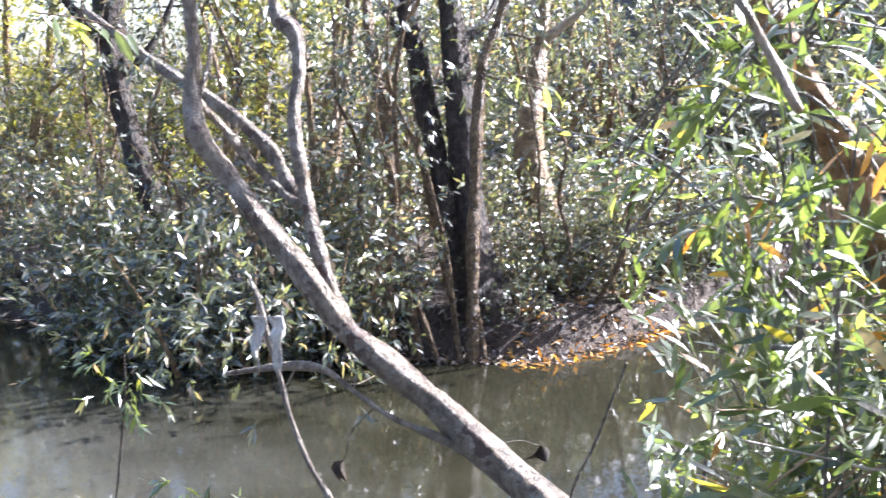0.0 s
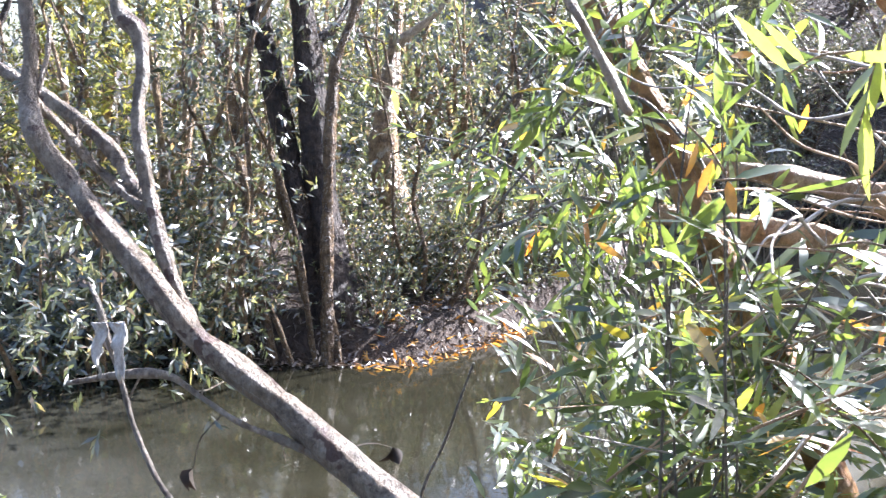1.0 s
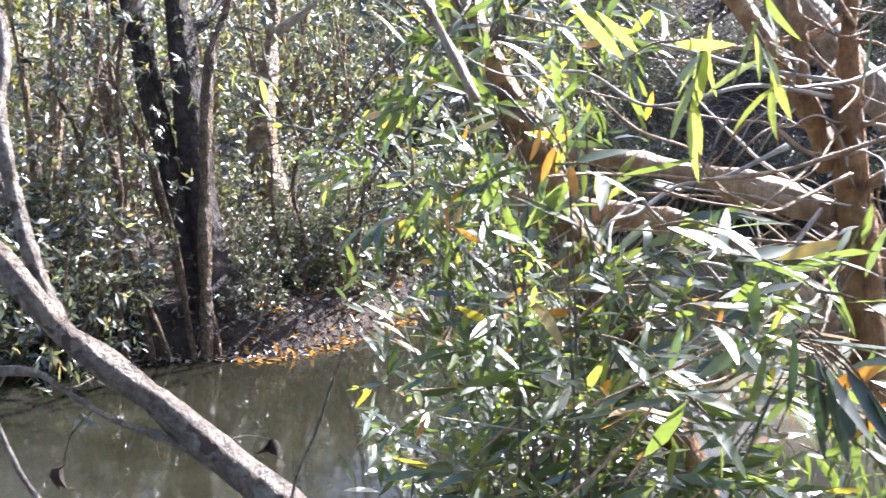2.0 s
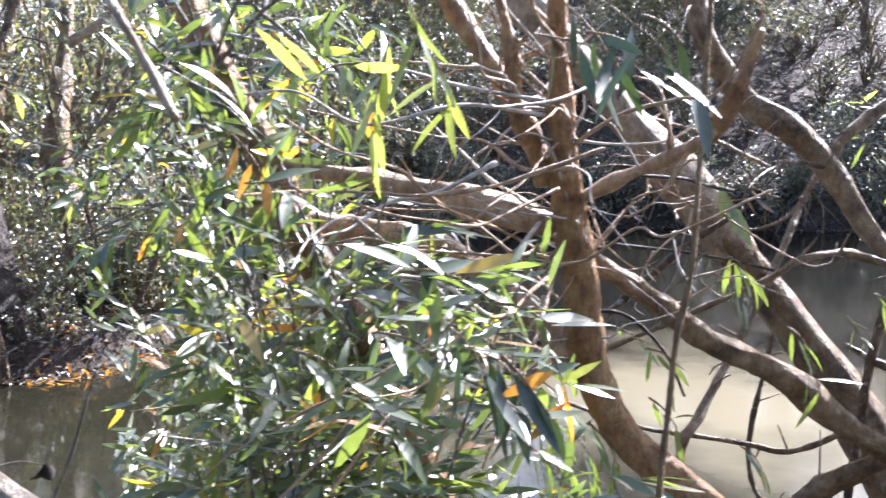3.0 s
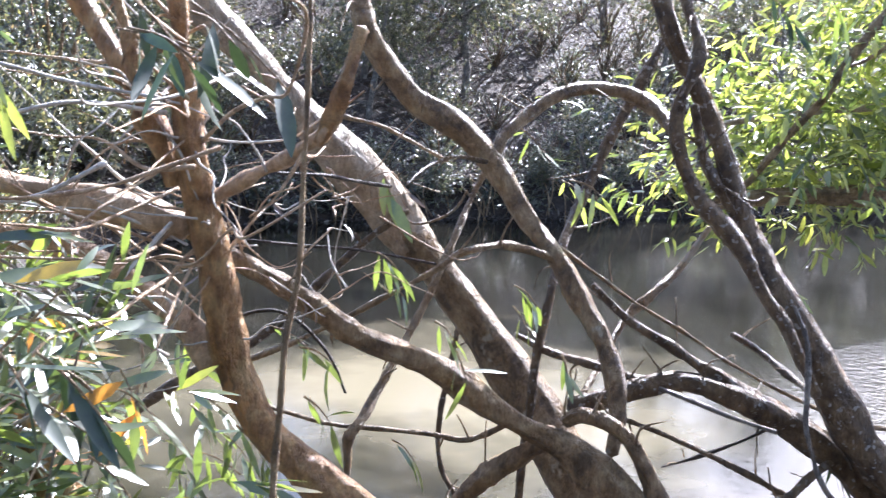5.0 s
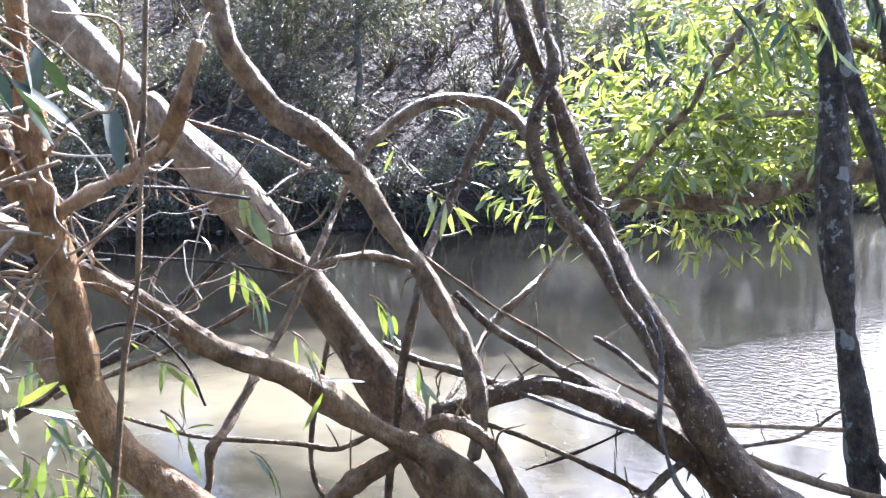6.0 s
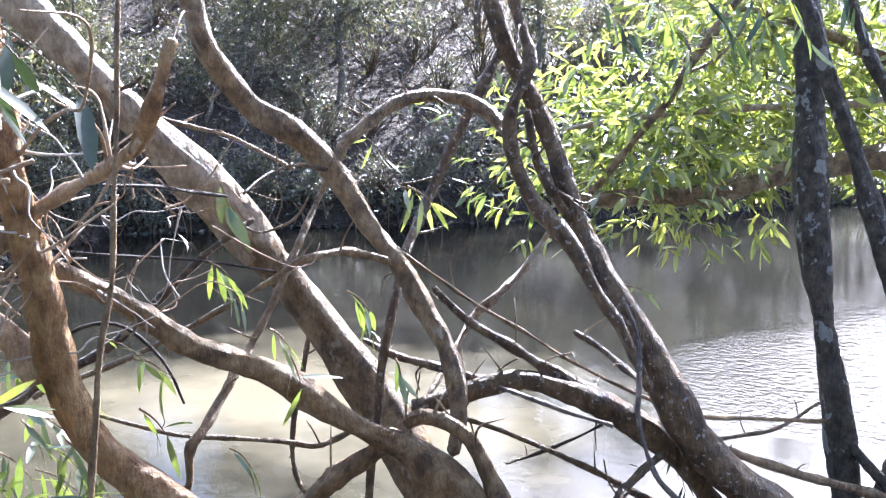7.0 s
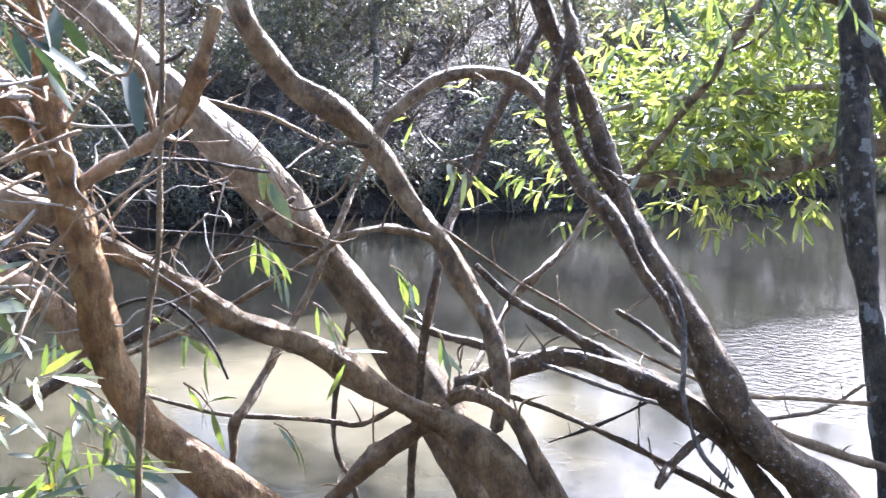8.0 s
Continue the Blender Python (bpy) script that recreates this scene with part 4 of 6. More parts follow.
points = [(3.12, 2.36, 1.27, 0.009), (3.28, 2.29, 1.20, 0.010), (3.43, 2.21, 1.12, 0.011), (3.57, 2.15, 1.04, 0.012), (3.71, 2.09, 0.95, 0.013), (3.91, 1.97, 0.82, 0.015)]
holder = thing("stick", points[0][:3], "bare dark branch caught between the near trees", "branch", "loose branches among the near trees")
limb("stem", holder, bark_fissured, points)
shoots(holder, bark_brown, points, 3, 0.12, 29)
points = [(3.40, 2.42, 1.03, 0.005), (3.47, 2.31, 1.09, 0.006), (3.57, 2.24, 1.14, 0.006), (3.64, 2.18, 1.19, 0.005)]
holder = thing("vine", points[0][:3], "thin bare vine strung between the near trees", "branch", "thin vines among the near trees")
limb("stem", holder, bark_dark, points)
shoots(holder, bark_brown, points, 2, 0.06, 30)
points = [(4.27, 2.09, 0.99, 0.016), (4.96, 2.26, 0.71, 0.019), (5.55, 2.38, 0.49, 0.022), (5.94, 2.30, 0.35, 0.025)]
holder = thing("stick", points[0][:3], "bare dark branch caught between the near trees", "branch", "loose branches among the near trees")
limb("stem", holder, bark_brown, points)
shoots(holder, bark_brown, points, 3, 0.12, 31)
points = [(3.47, 1.97, 0.98, 0.017), (3.58, 2.01, 1.02, 0.015), (3.71, 2.04, 1.05, 0.014), (3.85, 2.04, 1.10, 0.011)]
holder = thing("stick", points[0][:3], "bare dark branch caught between the near trees", "branch", "loose branches among the near trees")
limb("stem", holder, bark_fissured, points)
shoots(holder, bark_brown, points, 3, 0.12, 32)
points = [(1.96, 2.40, 2.34, 0.005), (1.98, 2.32, 2.36, 0.006), (1.98, 2.26, 2.38, 0.006)]
holder = thing("vine", points[0][:3], "thin bare vine strung between the near trees", "branch", "thin vines among the near trees")
limb("stem", holder, bark_dark, points)
shoots(holder, bark_brown, points, 2, 0.06, 33)
points = [(2.77, 3.94, 2.25, 0.009), (2.88, 3.84, 2.21, 0.010), (3.01, 3.73, 2.17, 0.009), (3.09, 3.65, 2.12, 0.009), (3.16, 3.45, 2.04, 0.007)]
holder = thing("stick", points[0][:3], "bare dark branch caught between the near trees", "branch", "loose branches among the near trees")
limb("stem", holder, bark_brown, points)
shoots(holder, bark_brown, points, 3, 0.12, 34)
points = [(1.92, 2.39, 2.10, 0.004), (2.12, 2.48, 2.08, 0.005), (2.28, 2.60, 2.05, 0.005), (2.46, 2.72, 2.02, 0.005)]
holder = thing("vine", points[0][:3], "thin bare vine strung between the near trees", "branch", "thin vines among the near trees")
limb("stem", holder, bark_dark, points)
shoots(holder, bark_brown, points, 2, 0.06, 35)
points = [(2.55, 2.77, 2.02, 0.006), (2.66, 2.82, 2.07, 0.007), (2.79, 2.85, 2.10, 0.008), (2.93, 2.86, 2.08, 0.010)]
holder = thing("stick", points[0][:3], "bare dark branch caught between the near trees", "branch", "loose branches among the near trees")
limb("stem", holder, bark_fissured, points)
shoots(holder, bark_brown, points, 3, 0.12, 36)
points = [(2.65, 3.07, 1.93, 0.004), (2.72, 3.00, 1.86, 0.005), (2.79, 2.94, 1.88, 0.005), (2.84, 2.91, 1.92, 0.005), (2.87, 2.89, 1.98, 0.004)]
holder = thing("vine", points[0][:3], "thin bare vine strung between the near trees", "branch", "thin vines among the near trees")
limb("stem", holder, bark_brown, points)
shoots(holder, bark_brown, points, 2, 0.06, 37)
points = [(1.77, 1.89, 2.65, 0.006), (1.75, 1.87, 2.46, 0.006), (1.74, 1.86, 2.30, 0.006), (1.72, 1.84, 2.14, 0.006), (1.70, 1.82, 1.94, 0.007), (1.67, 1.82, 1.80, 0.007), (1.65, 1.81, 1.63, 0.007), (1.63, 1.80, 1.48, 0.007), (1.60, 1.76, 1.11, 0.008)]
holder = thing("vine", points[0][:3], "thin bare vine strung between the near trees", "branch", "thin vines among the near trees")
limb("stem", holder, bark_brown, points)
shoots(holder, bark_brown, points, 2, 0.06, 1)

# ---- trunks of the far bank ----
points = [(0.01, 10.24, 3.82, 0.113), (0.06, 10.12, 3.03, 0.121), (0.12, 10.02, 2.38, 0.125), (0.17, 9.94, 1.84, 0.129), (0.22, 9.87, 1.34, 0.133), (0.27, 9.75, 0.90, 0.144), (0.33, 9.63, 0.46, 0.179)]
dark_tree = thing("dark_tree", base_of(points), "dark double-trunked tree on the low bank", "tree")
limb("trunk", dark_tree, bark_dark, rooted([(0.01, 10.24, 3.82, 0.113), (0.06, 10.12, 3.03, 0.121), (0.12, 10.02, 2.38, 0.125), (0.17, 9.94, 1.84, 0.129), (0.22, 9.87, 1.34, 0.133), (0.27, 9.75, 0.90, 0.144), (0.33, 9.63, 0.46, 0.179)]))
limb("trunk", dark_tree, bark_dark, rooted([(-0.43, 10.34, 3.84, 0.081), (-0.34, 10.22, 3.04, 0.089), (-0.22, 10.14, 2.48, 0.093), (-0.11, 10.01, 1.93, 0.093), (-0.01, 9.87, 1.39, 0.092), (0.08, 9.79, 0.84, 0.101), (0.20, 9.63, 0.46, 0.119)]))
points = [(-3.22, 10.93, 3.72, 0.111), (-3.17, 10.79, 2.76, 0.121), (-3.10, 10.71, 2.28, 0.126), (-3.00, 10.66, 1.91, 0.121), (-2.85, 10.50, 1.49, 0.120), (-2.73, 10.44, 1.12, 0.130), (-2.57, 10.29, 0.77, 0.143), (-2.38, 10.02, 0.34, 0.177)]
bent_tree = thing("bent_tree", base_of(points), "dark bent tree trunk on the low bank", "tree")
limb("trunk", bent_tree, bark_dark, rooted([(-3.22, 10.93, 3.72, 0.111), (-3.17, 10.79, 2.76, 0.121), (-3.10, 10.71, 2.28, 0.126), (-3.00, 10.66, 1.91, 0.121), (-2.85, 10.50, 1.49, 0.120), (-2.73, 10.44, 1.12, 0.130), (-2.57, 10.29, 0.77, 0.143), (-2.38, 10.02, 0.34, 0.177)]))
points = [(1.06, 11.58, 4.02, 0.061), (1.00, 11.41, 2.90, 0.072), (0.94, 11.23, 2.34, 0.086), (0.86, 11.07, 1.95, 0.106), (0.87, 11.01, 1.56, 0.131), (0.95, 10.96, 1.23, 0.151), (1.09, 10.90, 0.85, 0.181), (1.15, 10.86, 0.57, 0.226)]
lit_tree = thing("lit_tree", base_of(points), "reddish tree trunk behind the bank edge", "tree")
limb("trunk", lit_tree, bark_brown, rooted([(1.06, 11.58, 4.02, 0.061), (1.00, 11.41, 2.90, 0.072), (0.94, 11.23, 2.34, 0.086), (0.86, 11.07, 1.95, 0.106), (0.87, 11.01, 1.56, 0.131), (0.95, 10.96, 1.23, 0.151), (1.09, 10.90, 0.85, 0.181), (1.15, 10.86, 0.57, 0.226)]))
points = [(-0.69, 9.78, 3.48, 0.048), (-0.62, 9.57, 2.71, 0.052), (-0.53, 9.49, 2.19, 0.052), (-0.45, 9.40, 1.62, 0.049), (-0.37, 9.28, 1.11, 0.047), (-0.29, 9.14, 0.56, 0.045), (-0.17, 9.05, -0.07, 0.038)]
sapling_clump = thing("sapling_clump", base_of(points), "thin dark saplings standing in the water edge", "tree")
limb("stem", sapling_clump, bark_fissured, rooted([(-0.69, 9.78, 3.48, 0.048), (-0.62, 9.57, 2.71, 0.052), (-0.53, 9.49, 2.19, 0.052), (-0.45, 9.40, 1.62, 0.049), (-0.37, 9.28, 1.11, 0.047), (-0.29, 9.14, 0.56, 0.045), (-0.17, 9.05, -0.07, 0.038)]))
limb("stem", sapling_clump, bark_fissured, rooted([(0.57, 9.43, 3.16, 0.046), (0.45, 9.38, 2.79, 0.046), (0.33, 9.33, 2.47, 0.046), (0.29, 9.27, 2.05, 0.046), (0.26, 9.23, 1.45, 0.046), (0.25, 9.19, 0.88, 0.047), (0.25, 9.11, 0.37, 0.047), (0.25, 9.05, -0.07, 0.047)]))
limb("stem", sapling_clump, bark_fissured, rooted([(-0.23, 9.34, 1.86, 0.019), (-0.11, 9.28, 1.44, 0.025), (0.02, 9.20, 0.93, 0.025), (0.08, 9.13, 0.46, 0.028), (0.16, 9.05, -0.05, 0.025)]))
limb("stem", sapling_clump, bark_fissured, rooted([(0.27, 9.12, 0.51, 0.025), (0.31, 9.10, 0.28, 0.025), (0.36, 9.05, -0.05, 0.021)]))
limb("stem", sapling_clump, bark_fissured, rooted([(-0.40, 9.26, 0.97, 0.021), (-0.25, 9.14, 0.56, 0.023), (-0.14, 9.10, 0.28, 0.023), (-0.03, 9.06, -0.03, 0.023)]))

# ---- leafy tree that hangs over the water ----
points = [(8.06, 3.44, 4.09, 0.113), (8.09, 3.29, 3.36, 0.127), (8.06, 3.10, 2.55, 0.135), (8.02, 2.94, 1.79, 0.146), (7.99, 2.81, 0.96, 0.161), (7.95, 2.69, 0.09, 0.190)]
overhanging_tree = thing("overhanging_tree", base_of(points), "bright green leafy tree hanging over the water", "tree")
limb("limb", overhanging_tree, bark_brown, [(5.48, 4.15, 1.72, 0.034), (5.69, 3.92, 1.76, 0.044), (5.91, 3.78, 1.77, 0.05), (6.14, 3.66, 1.78, 0.056), (6.44, 3.54, 1.84, 0.06), (6.72, 3.45, 1.91, 0.064), (7.05, 3.36, 1.95, 0.068), (7.52, 3.18, 2.01, 0.075), (8.00, 3.01, 2.12, 0.085)])
# Pale bark instead of brown paints in the sun along this limb.
limb("limb", overhanging_tree, bark_pale, [(5.59, 4.37, 2.14, 0.012), (5.91, 4.12, 2.21, 0.016), (6.27, 3.97, 2.25, 0.018), (6.63, 3.80, 2.28, 0.020), (6.95, 3.60, 2.30, 0.023), (7.44, 3.33, 2.33, 0.03), (8.06, 3.02, 2.44, 0.04)])
limb("limb", overhanging_tree, bark_brown, [(6.09, 3.42, 2.95, 0.028), (5.95, 3.50, 2.73, 0.028), (5.81, 3.57, 2.52, 0.026), (5.74, 3.66, 2.32, 0.025), (5.64, 3.78, 2.13, 0.023), (5.54, 3.89, 1.93, 0.021), (5.46, 3.99, 1.77, 0.016)])
limb("limb", overhanging_tree, bark_brown, [(6.58, 3.93, 2.93, 0.020), (6.84, 3.70, 2.83, 0.028), (7.14, 3.57, 2.75, 0.034), (7.44, 3.43, 2.63, 0.040), (7.81, 3.24, 2.53, 0.050), (8.05, 3.01, 2.33, 0.058)])
limb("limb", overhanging_tree, bark_brown, [(5.90, 3.63, 2.49, 0.012), (6.05, 3.58, 2.56, 0.012), (6.19, 3.55, 2.68, 0.009), (6.36, 3.57, 2.85, 0.008)])
limb("trunk", overhanging_tree, bark_brown, rooted([(8.06, 3.44, 4.09, 0.113), (8.09, 3.29, 3.36, 0.127), (8.06, 3.10, 2.55, 0.135), (8.02, 2.94, 1.79, 0.146), (7.99, 2.81, 0.96, 0.161), (7.95, 2.69, 0.09, 0.190)]))
Q_LEAFY = [
    ([(5.58, 4.15, 1.72), (5.79, 3.98, 1.76), (6.01, 3.86, 1.77), (6.24, 3.75, 1.78), (6.54, 3.64, 1.84), (6.82, 3.55, 1.91), (7.13, 3.44, 1.95), (7.56, 3.22, 2.01), (8.00, 3.01, 2.12)], 460, -0.08),
    ([(5.79, 4.57, 2.14), (6.11, 4.32, 2.21), (6.47, 4.17, 2.25), (6.83, 4.00, 2.28), (7.11, 3.77, 2.30), (7.54, 3.43, 2.33), (8.06, 3.02, 2.44)], 520, -0.03),
    ([(6.09, 3.42, 2.95), (5.95, 3.50, 2.73), (5.81, 3.57, 2.52), (5.74, 3.66, 2.32), (5.64, 3.78, 2.13), (5.54, 3.89, 1.93), (5.46, 3.99, 1.77)], 260, 0.05),
    ([(6.58, 3.93, 2.93), (6.84, 3.70, 2.83), (7.14, 3.57, 2.75), (7.44, 3.43, 2.63), (7.81, 3.24, 2.53), (8.05, 3.01, 2.33)], 420, 0.0),
]
rng = np.random.default_rng(5)
tips, ways = [], []
for points, count, hang in Q_LEAFY:
    C = np.array(points)[:, :3]
    u = rng.uniform(0, len(C) - 1.01, count)
    i = u.astype(int)
    at = C[i] + (C[i + 1] - C[i]) * (u - i)[:, None]
    off = rng.normal(0, 1, (count, 3)) * (0.34, 0.40, 0.20) + (0.24, 0.3, -hang)
    tips.append(at + off)
    ways.append(off * (1, 1, 0.6) + (-0.25, -0.1, 0))
tips, ways = np.vstack(tips), np.vstack(ways)
for k in range(46):
    a = tips[k * len(tips) // 46]
    b = a - ways[k * len(tips) // 46] * 0.9
    m = (a + b) / 2 + (0, 0, 0.05)
    limb("twig", overhanging_tree, bark_grey, [(*b, 0.008), (*m, 0.006), (*a, 0.003)])
V, F = tufts(tips, ways, rng, 5, 0.14, 0.034, 0.9, 0.25)
high_tips, high_ways = [], []
for a, b in (((8.07, 3.2, 2.9), (6.3, 4.3, 3.9)), ((8.08, 3.3, 3.4), (7.0, 4.9, 4.2)), ((8.07, 3.4, 3.6), (7.4, 3.8, 4.6)), ((8.07, 3.2, 3.0), (7.4, 5.2, 3.5)), ((8.06, 3.5, 4.0), (8.6, 4.6, 4.6)), ((8.05, 3.1, 2.6), (6.6, 3.2, 3.7))):
    a, b = np.array(a), np.array(b)
    m = (a + b) / 2 + (0, 0, 0.15)
    limb("limb", overhanging_tree, bark_brown, [(*a, 0.06), (*m, 0.04), (*b, 0.012)])
    off = rng.normal(0, 1, (60, 3)) * (0.4, 0.4, 0.28)
    high_tips.append(a + (b - a) * rng.uniform(0.2, 1.05, (60, 1)) + off)
    high_ways.append(off + (b - a) * 0.2)
V, F = merged([(V, F), tufts(np.vstack(high_tips), np.vstack(high_ways), rng, 7, 0.14, 0.033, 0.9, 0.35, False)])
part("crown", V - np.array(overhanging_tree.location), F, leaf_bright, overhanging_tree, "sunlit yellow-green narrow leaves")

# ---- leafy bush in front of the camera ----
rng = np.random.default_rng(11)
bush = thing("bush", (1.25, 2.95, ground_z(1.25, 2.95)), "dense bush of narrow glossy green leaves with yellowed ones", "bush")
tip_list, way_list = [], []
for k in range(134):
    x, y = (rng.uniform(0.62, 1.42), rng.uniform(1.7, 3.7)) if k < 88 else (rng.uniform(1.1, 1.62), rng.uniform(1.6, 2.3))
    top = 1.55 + 0.28 * (3.7 - y) + 0.25 * abs(rng.normal())
    tip = np.array((x, y, top - (top - 0.75 - 0.3 * (3.7 - y)) * rng.uniform(0, 1) if k % 4 else rng.uniform(1.9, 2.65)))
    if k >= 88:
        tip[2] = rng.uniform(0.85, 1.5)
    foot = np.array((1.25 + rng.normal(0, 0.2), 2.95 + rng.normal(0, 0.2), 0.3))
    mid = foot * 0.5 + tip * 0.5 + np.array((rng.normal(0, 0.1), rng.normal(0, 0.1), (0.28 if k < 88 else 0.05) + rng.uniform(0, 0.25)))
    curve = [(1 - u) ** 2 * foot + 2 * u * (1 - u) * mid + u * u * tip for u in np.linspace(0, 1, 8)]
    limb("stem", bush, bark_grey, [(*p, 0.0055 - 0.004 * i / 7) for i, p in enumerate(curve)])
    for u in rng.uniform(0.5, 1.0, 7 if k % 4 else 6):
        p = (1 - u) ** 2 * foot + 2 * u * (1 - u) * mid + u * u * tip
        tip_list.append(p + rng.normal(0, 0.07, 3))
        way_list.append(2 * (1 - u) * (mid - foot) + 2 * u * (tip - mid) + rng.normal(0, 0.35, 3))
for k in range(22):
    a = np.array((rng.uniform(0.75, 1.15), rng.uniform(1.75, 2.7), rng.uniform(1.25, 1.75)))
    b = a + (rng.uniform(0.2, 0.4), rng.normal(0, 0.12), rng.uniform(0.1, 0.35))
    m = (a + b) / 2 + rng.normal(0, 0.015, 3)
    limb("stem", bush, bark_tan, [(*a, 0.0032), (*m, 0.003), (*b, 0.002)])
    for u in (0.75, 1.0):
        tip_list += [a + (b - a) * u, a + (b - a) * u]
        way_list += [b - a, b - a]
C, A = np.array(tip_list), np.array(way_list)
V, F = merged([tufts(C[::2], A[::2] * (1, 1, 0.6) + (0.1, 0, 0), rng, 5, 0.10, 0.021, 1.0, 0.1, tilt=0.6, face=(0.3, -0.4, 0.8), fold=0.15), tufts(C[1::2], A[1::2] * (1, 1, 0.3) + (0.4, -0.12, 0.05), rng, 6, 0.14, 0.023, 0.65, 0.05, tilt=0.3, face=(0.36, -0.5, 0.78), fold=0.1)])
part("leaf_mass", V - np.array(bush.location), F, leaf_near, bush)

# Leafy shoots of the young tree that stands in the bush.
tip_list, way_list = [], []
for k in range(30):
    foot = np.array((0.95 + rng.normal(0, 0.08), 2.9 + rng.normal(0, 0.08), rng.uniform(1.6, 2.6)))
    tip = np.array((rng.uniform(0.35, 1.45), rng.uniform(2.1, 3.9), rng.uniform(1.65, 2.75)))
    mid = (foot + tip) / 2 + (0, 0, rng.uniform(0.0, 0.2))
    limb("shoot", young_tree, bark_grey, [(*foot, 0.007), (*mid, 0.005), (*tip, 0.0025)])
    for u in rng.uniform(0.35, 1.0, 5):
        tip_list.append(foot + (tip - foot) * u + (0, 0, 0.1 * u * (1 - u)) + rng.normal(0, 0.05, 3))
        way_list.append(tip - foot + rng.normal(0, 0.25, 3))
V, F = tufts(np.array(tip_list), np.array(way_list), rng, 5, 0.105, 0.022, 0.9, 0.4, tilt=0.8)
part("crown", V - np.array(young_tree.location), F, leaf_near, young_tree)

# ---- sprays of larger leaves close to the camera ----


def spray(name, label, start, end, count, length, width, mat, droop, seed, face=(0, 0, 1), tilt=0.55):
    """A hanging twig with single large leaves."""
    rng = np.random.default_rng(seed)
    a, b = np.array(start), np.array(end)
    ob = thing(name, start, label, "leafy twig", "hanging leafy twigs")
    m = (a + b) / 2 + (0, 0, 0.012)
    twig = limb("twig", ob, bark_brown, [(*a, 0.0028), (*m, 0.0024), (*b, 0.0015)])
    for k in range(count):
        p = a + (b - a) * ((k + 0.7) / count)
        d = (b - a) / np.linalg.norm(b - a) * 0.5 + rng.normal(0, 0.5, 3) - (0, 0, droop)
        s = rng.uniform(0.75, 1.15)
        V, F = leaves(p[None], d[None], np.array([length * s]), np.array([width * s]), rng, 0.2, 0.18, True, tilt, face)
        part("leaf", V - a, F, mat, twig)
    return ob


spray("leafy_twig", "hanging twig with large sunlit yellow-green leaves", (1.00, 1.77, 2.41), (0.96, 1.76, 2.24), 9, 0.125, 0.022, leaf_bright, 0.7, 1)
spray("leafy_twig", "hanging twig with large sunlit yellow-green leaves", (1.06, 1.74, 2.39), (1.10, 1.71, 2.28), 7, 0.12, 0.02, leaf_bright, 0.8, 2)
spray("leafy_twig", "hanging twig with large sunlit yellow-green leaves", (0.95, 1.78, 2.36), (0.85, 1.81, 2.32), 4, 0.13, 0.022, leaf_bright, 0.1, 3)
spray("leafy_twig", "drooping twig with long green leaves, the dark ones toned as shaded", (1.23, 1.46, 2.41), (1.32, 1.40, 2.36), 4, 0.13, 0.024, leaf_in_shade, 0.7, 4)
spray("leafy_twig", "drooping twig with long green leaves, the dark ones toned as shaded", (1.33, 1.46, 2.44), (1.39, 1.42, 2.39), 2, 0.13, 0.026, leaf_in_shade, 0.6, 5)
spray("leafy_twig", "drooping twig with long green leaves, the dark ones toned as shaded", (1.05, 1.79, 2.02), (1.12, 1.74, 1.95), 5, 0.13, 0.024, leaf_in_shade, 0.7, 6)
spray("leafy_twig", "drooping twig with long green leaves, the dark ones toned as shaded", (1.16, 1.69, 1.83), (1.22, 1.65, 1.77), 5, 0.15, 0.028, leaf_in_shade, 0.8, 7)
spray("leafy_twig", "drooping twig with long green leaves, the dark ones toned as shaded", (1.35, 1.90, 2.43), (1.56, 1.82, 2.36), 4, 0.15, 0.036, leaf_in_shade, 0.6, 9)
spray("leafy_twig", "drooping twig with long green leaves, the dark ones toned as shaded", (1.30, 1.71, 2.49), (1.41, 1.65, 2.35), 3, 0.14, 0.034, leaf_in_shade, 0.5, 21)
spray("leafy_twig", "drooping twig with long green leaves, the dark ones toned as shaded", (1.45, 1.77, 2.48), (1.61, 1.69, 2.32), 3, 0.15, 0.038, leaf_in_shade, 0.5, 22)
spray("leafy_twig", "small twig with a few green leaves", (2.49, 2.83, 2.06), (2.51, 2.80, 1.97), 3, 0.15, 0.036, leaf_near, 0.9, 10)
spray("leafy_twig", "small twig with a few green leaves", (2.04, 2.73, 1.62), (2.14, 2.63, 1.55), 4, 0.1, 0.016, leaf_near, 0.6, 11)
spray("leafy_twig", "small twig with a few green leaves", (2.40, 2.72, 1.77), (2.47, 2.65, 1.68), 5, 0.09, 0.014, leaf_near, 0.7, 12)
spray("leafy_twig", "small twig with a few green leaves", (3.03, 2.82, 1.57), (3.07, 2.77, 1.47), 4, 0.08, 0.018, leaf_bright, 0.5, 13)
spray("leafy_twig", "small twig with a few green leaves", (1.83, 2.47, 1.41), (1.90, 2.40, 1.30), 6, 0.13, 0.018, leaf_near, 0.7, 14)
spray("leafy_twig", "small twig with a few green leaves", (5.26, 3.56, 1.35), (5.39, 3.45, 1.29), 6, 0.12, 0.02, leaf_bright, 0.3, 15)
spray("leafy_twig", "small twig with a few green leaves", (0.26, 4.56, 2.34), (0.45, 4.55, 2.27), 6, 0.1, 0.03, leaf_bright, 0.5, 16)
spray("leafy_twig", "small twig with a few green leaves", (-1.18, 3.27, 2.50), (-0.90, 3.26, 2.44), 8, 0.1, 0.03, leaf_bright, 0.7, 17)
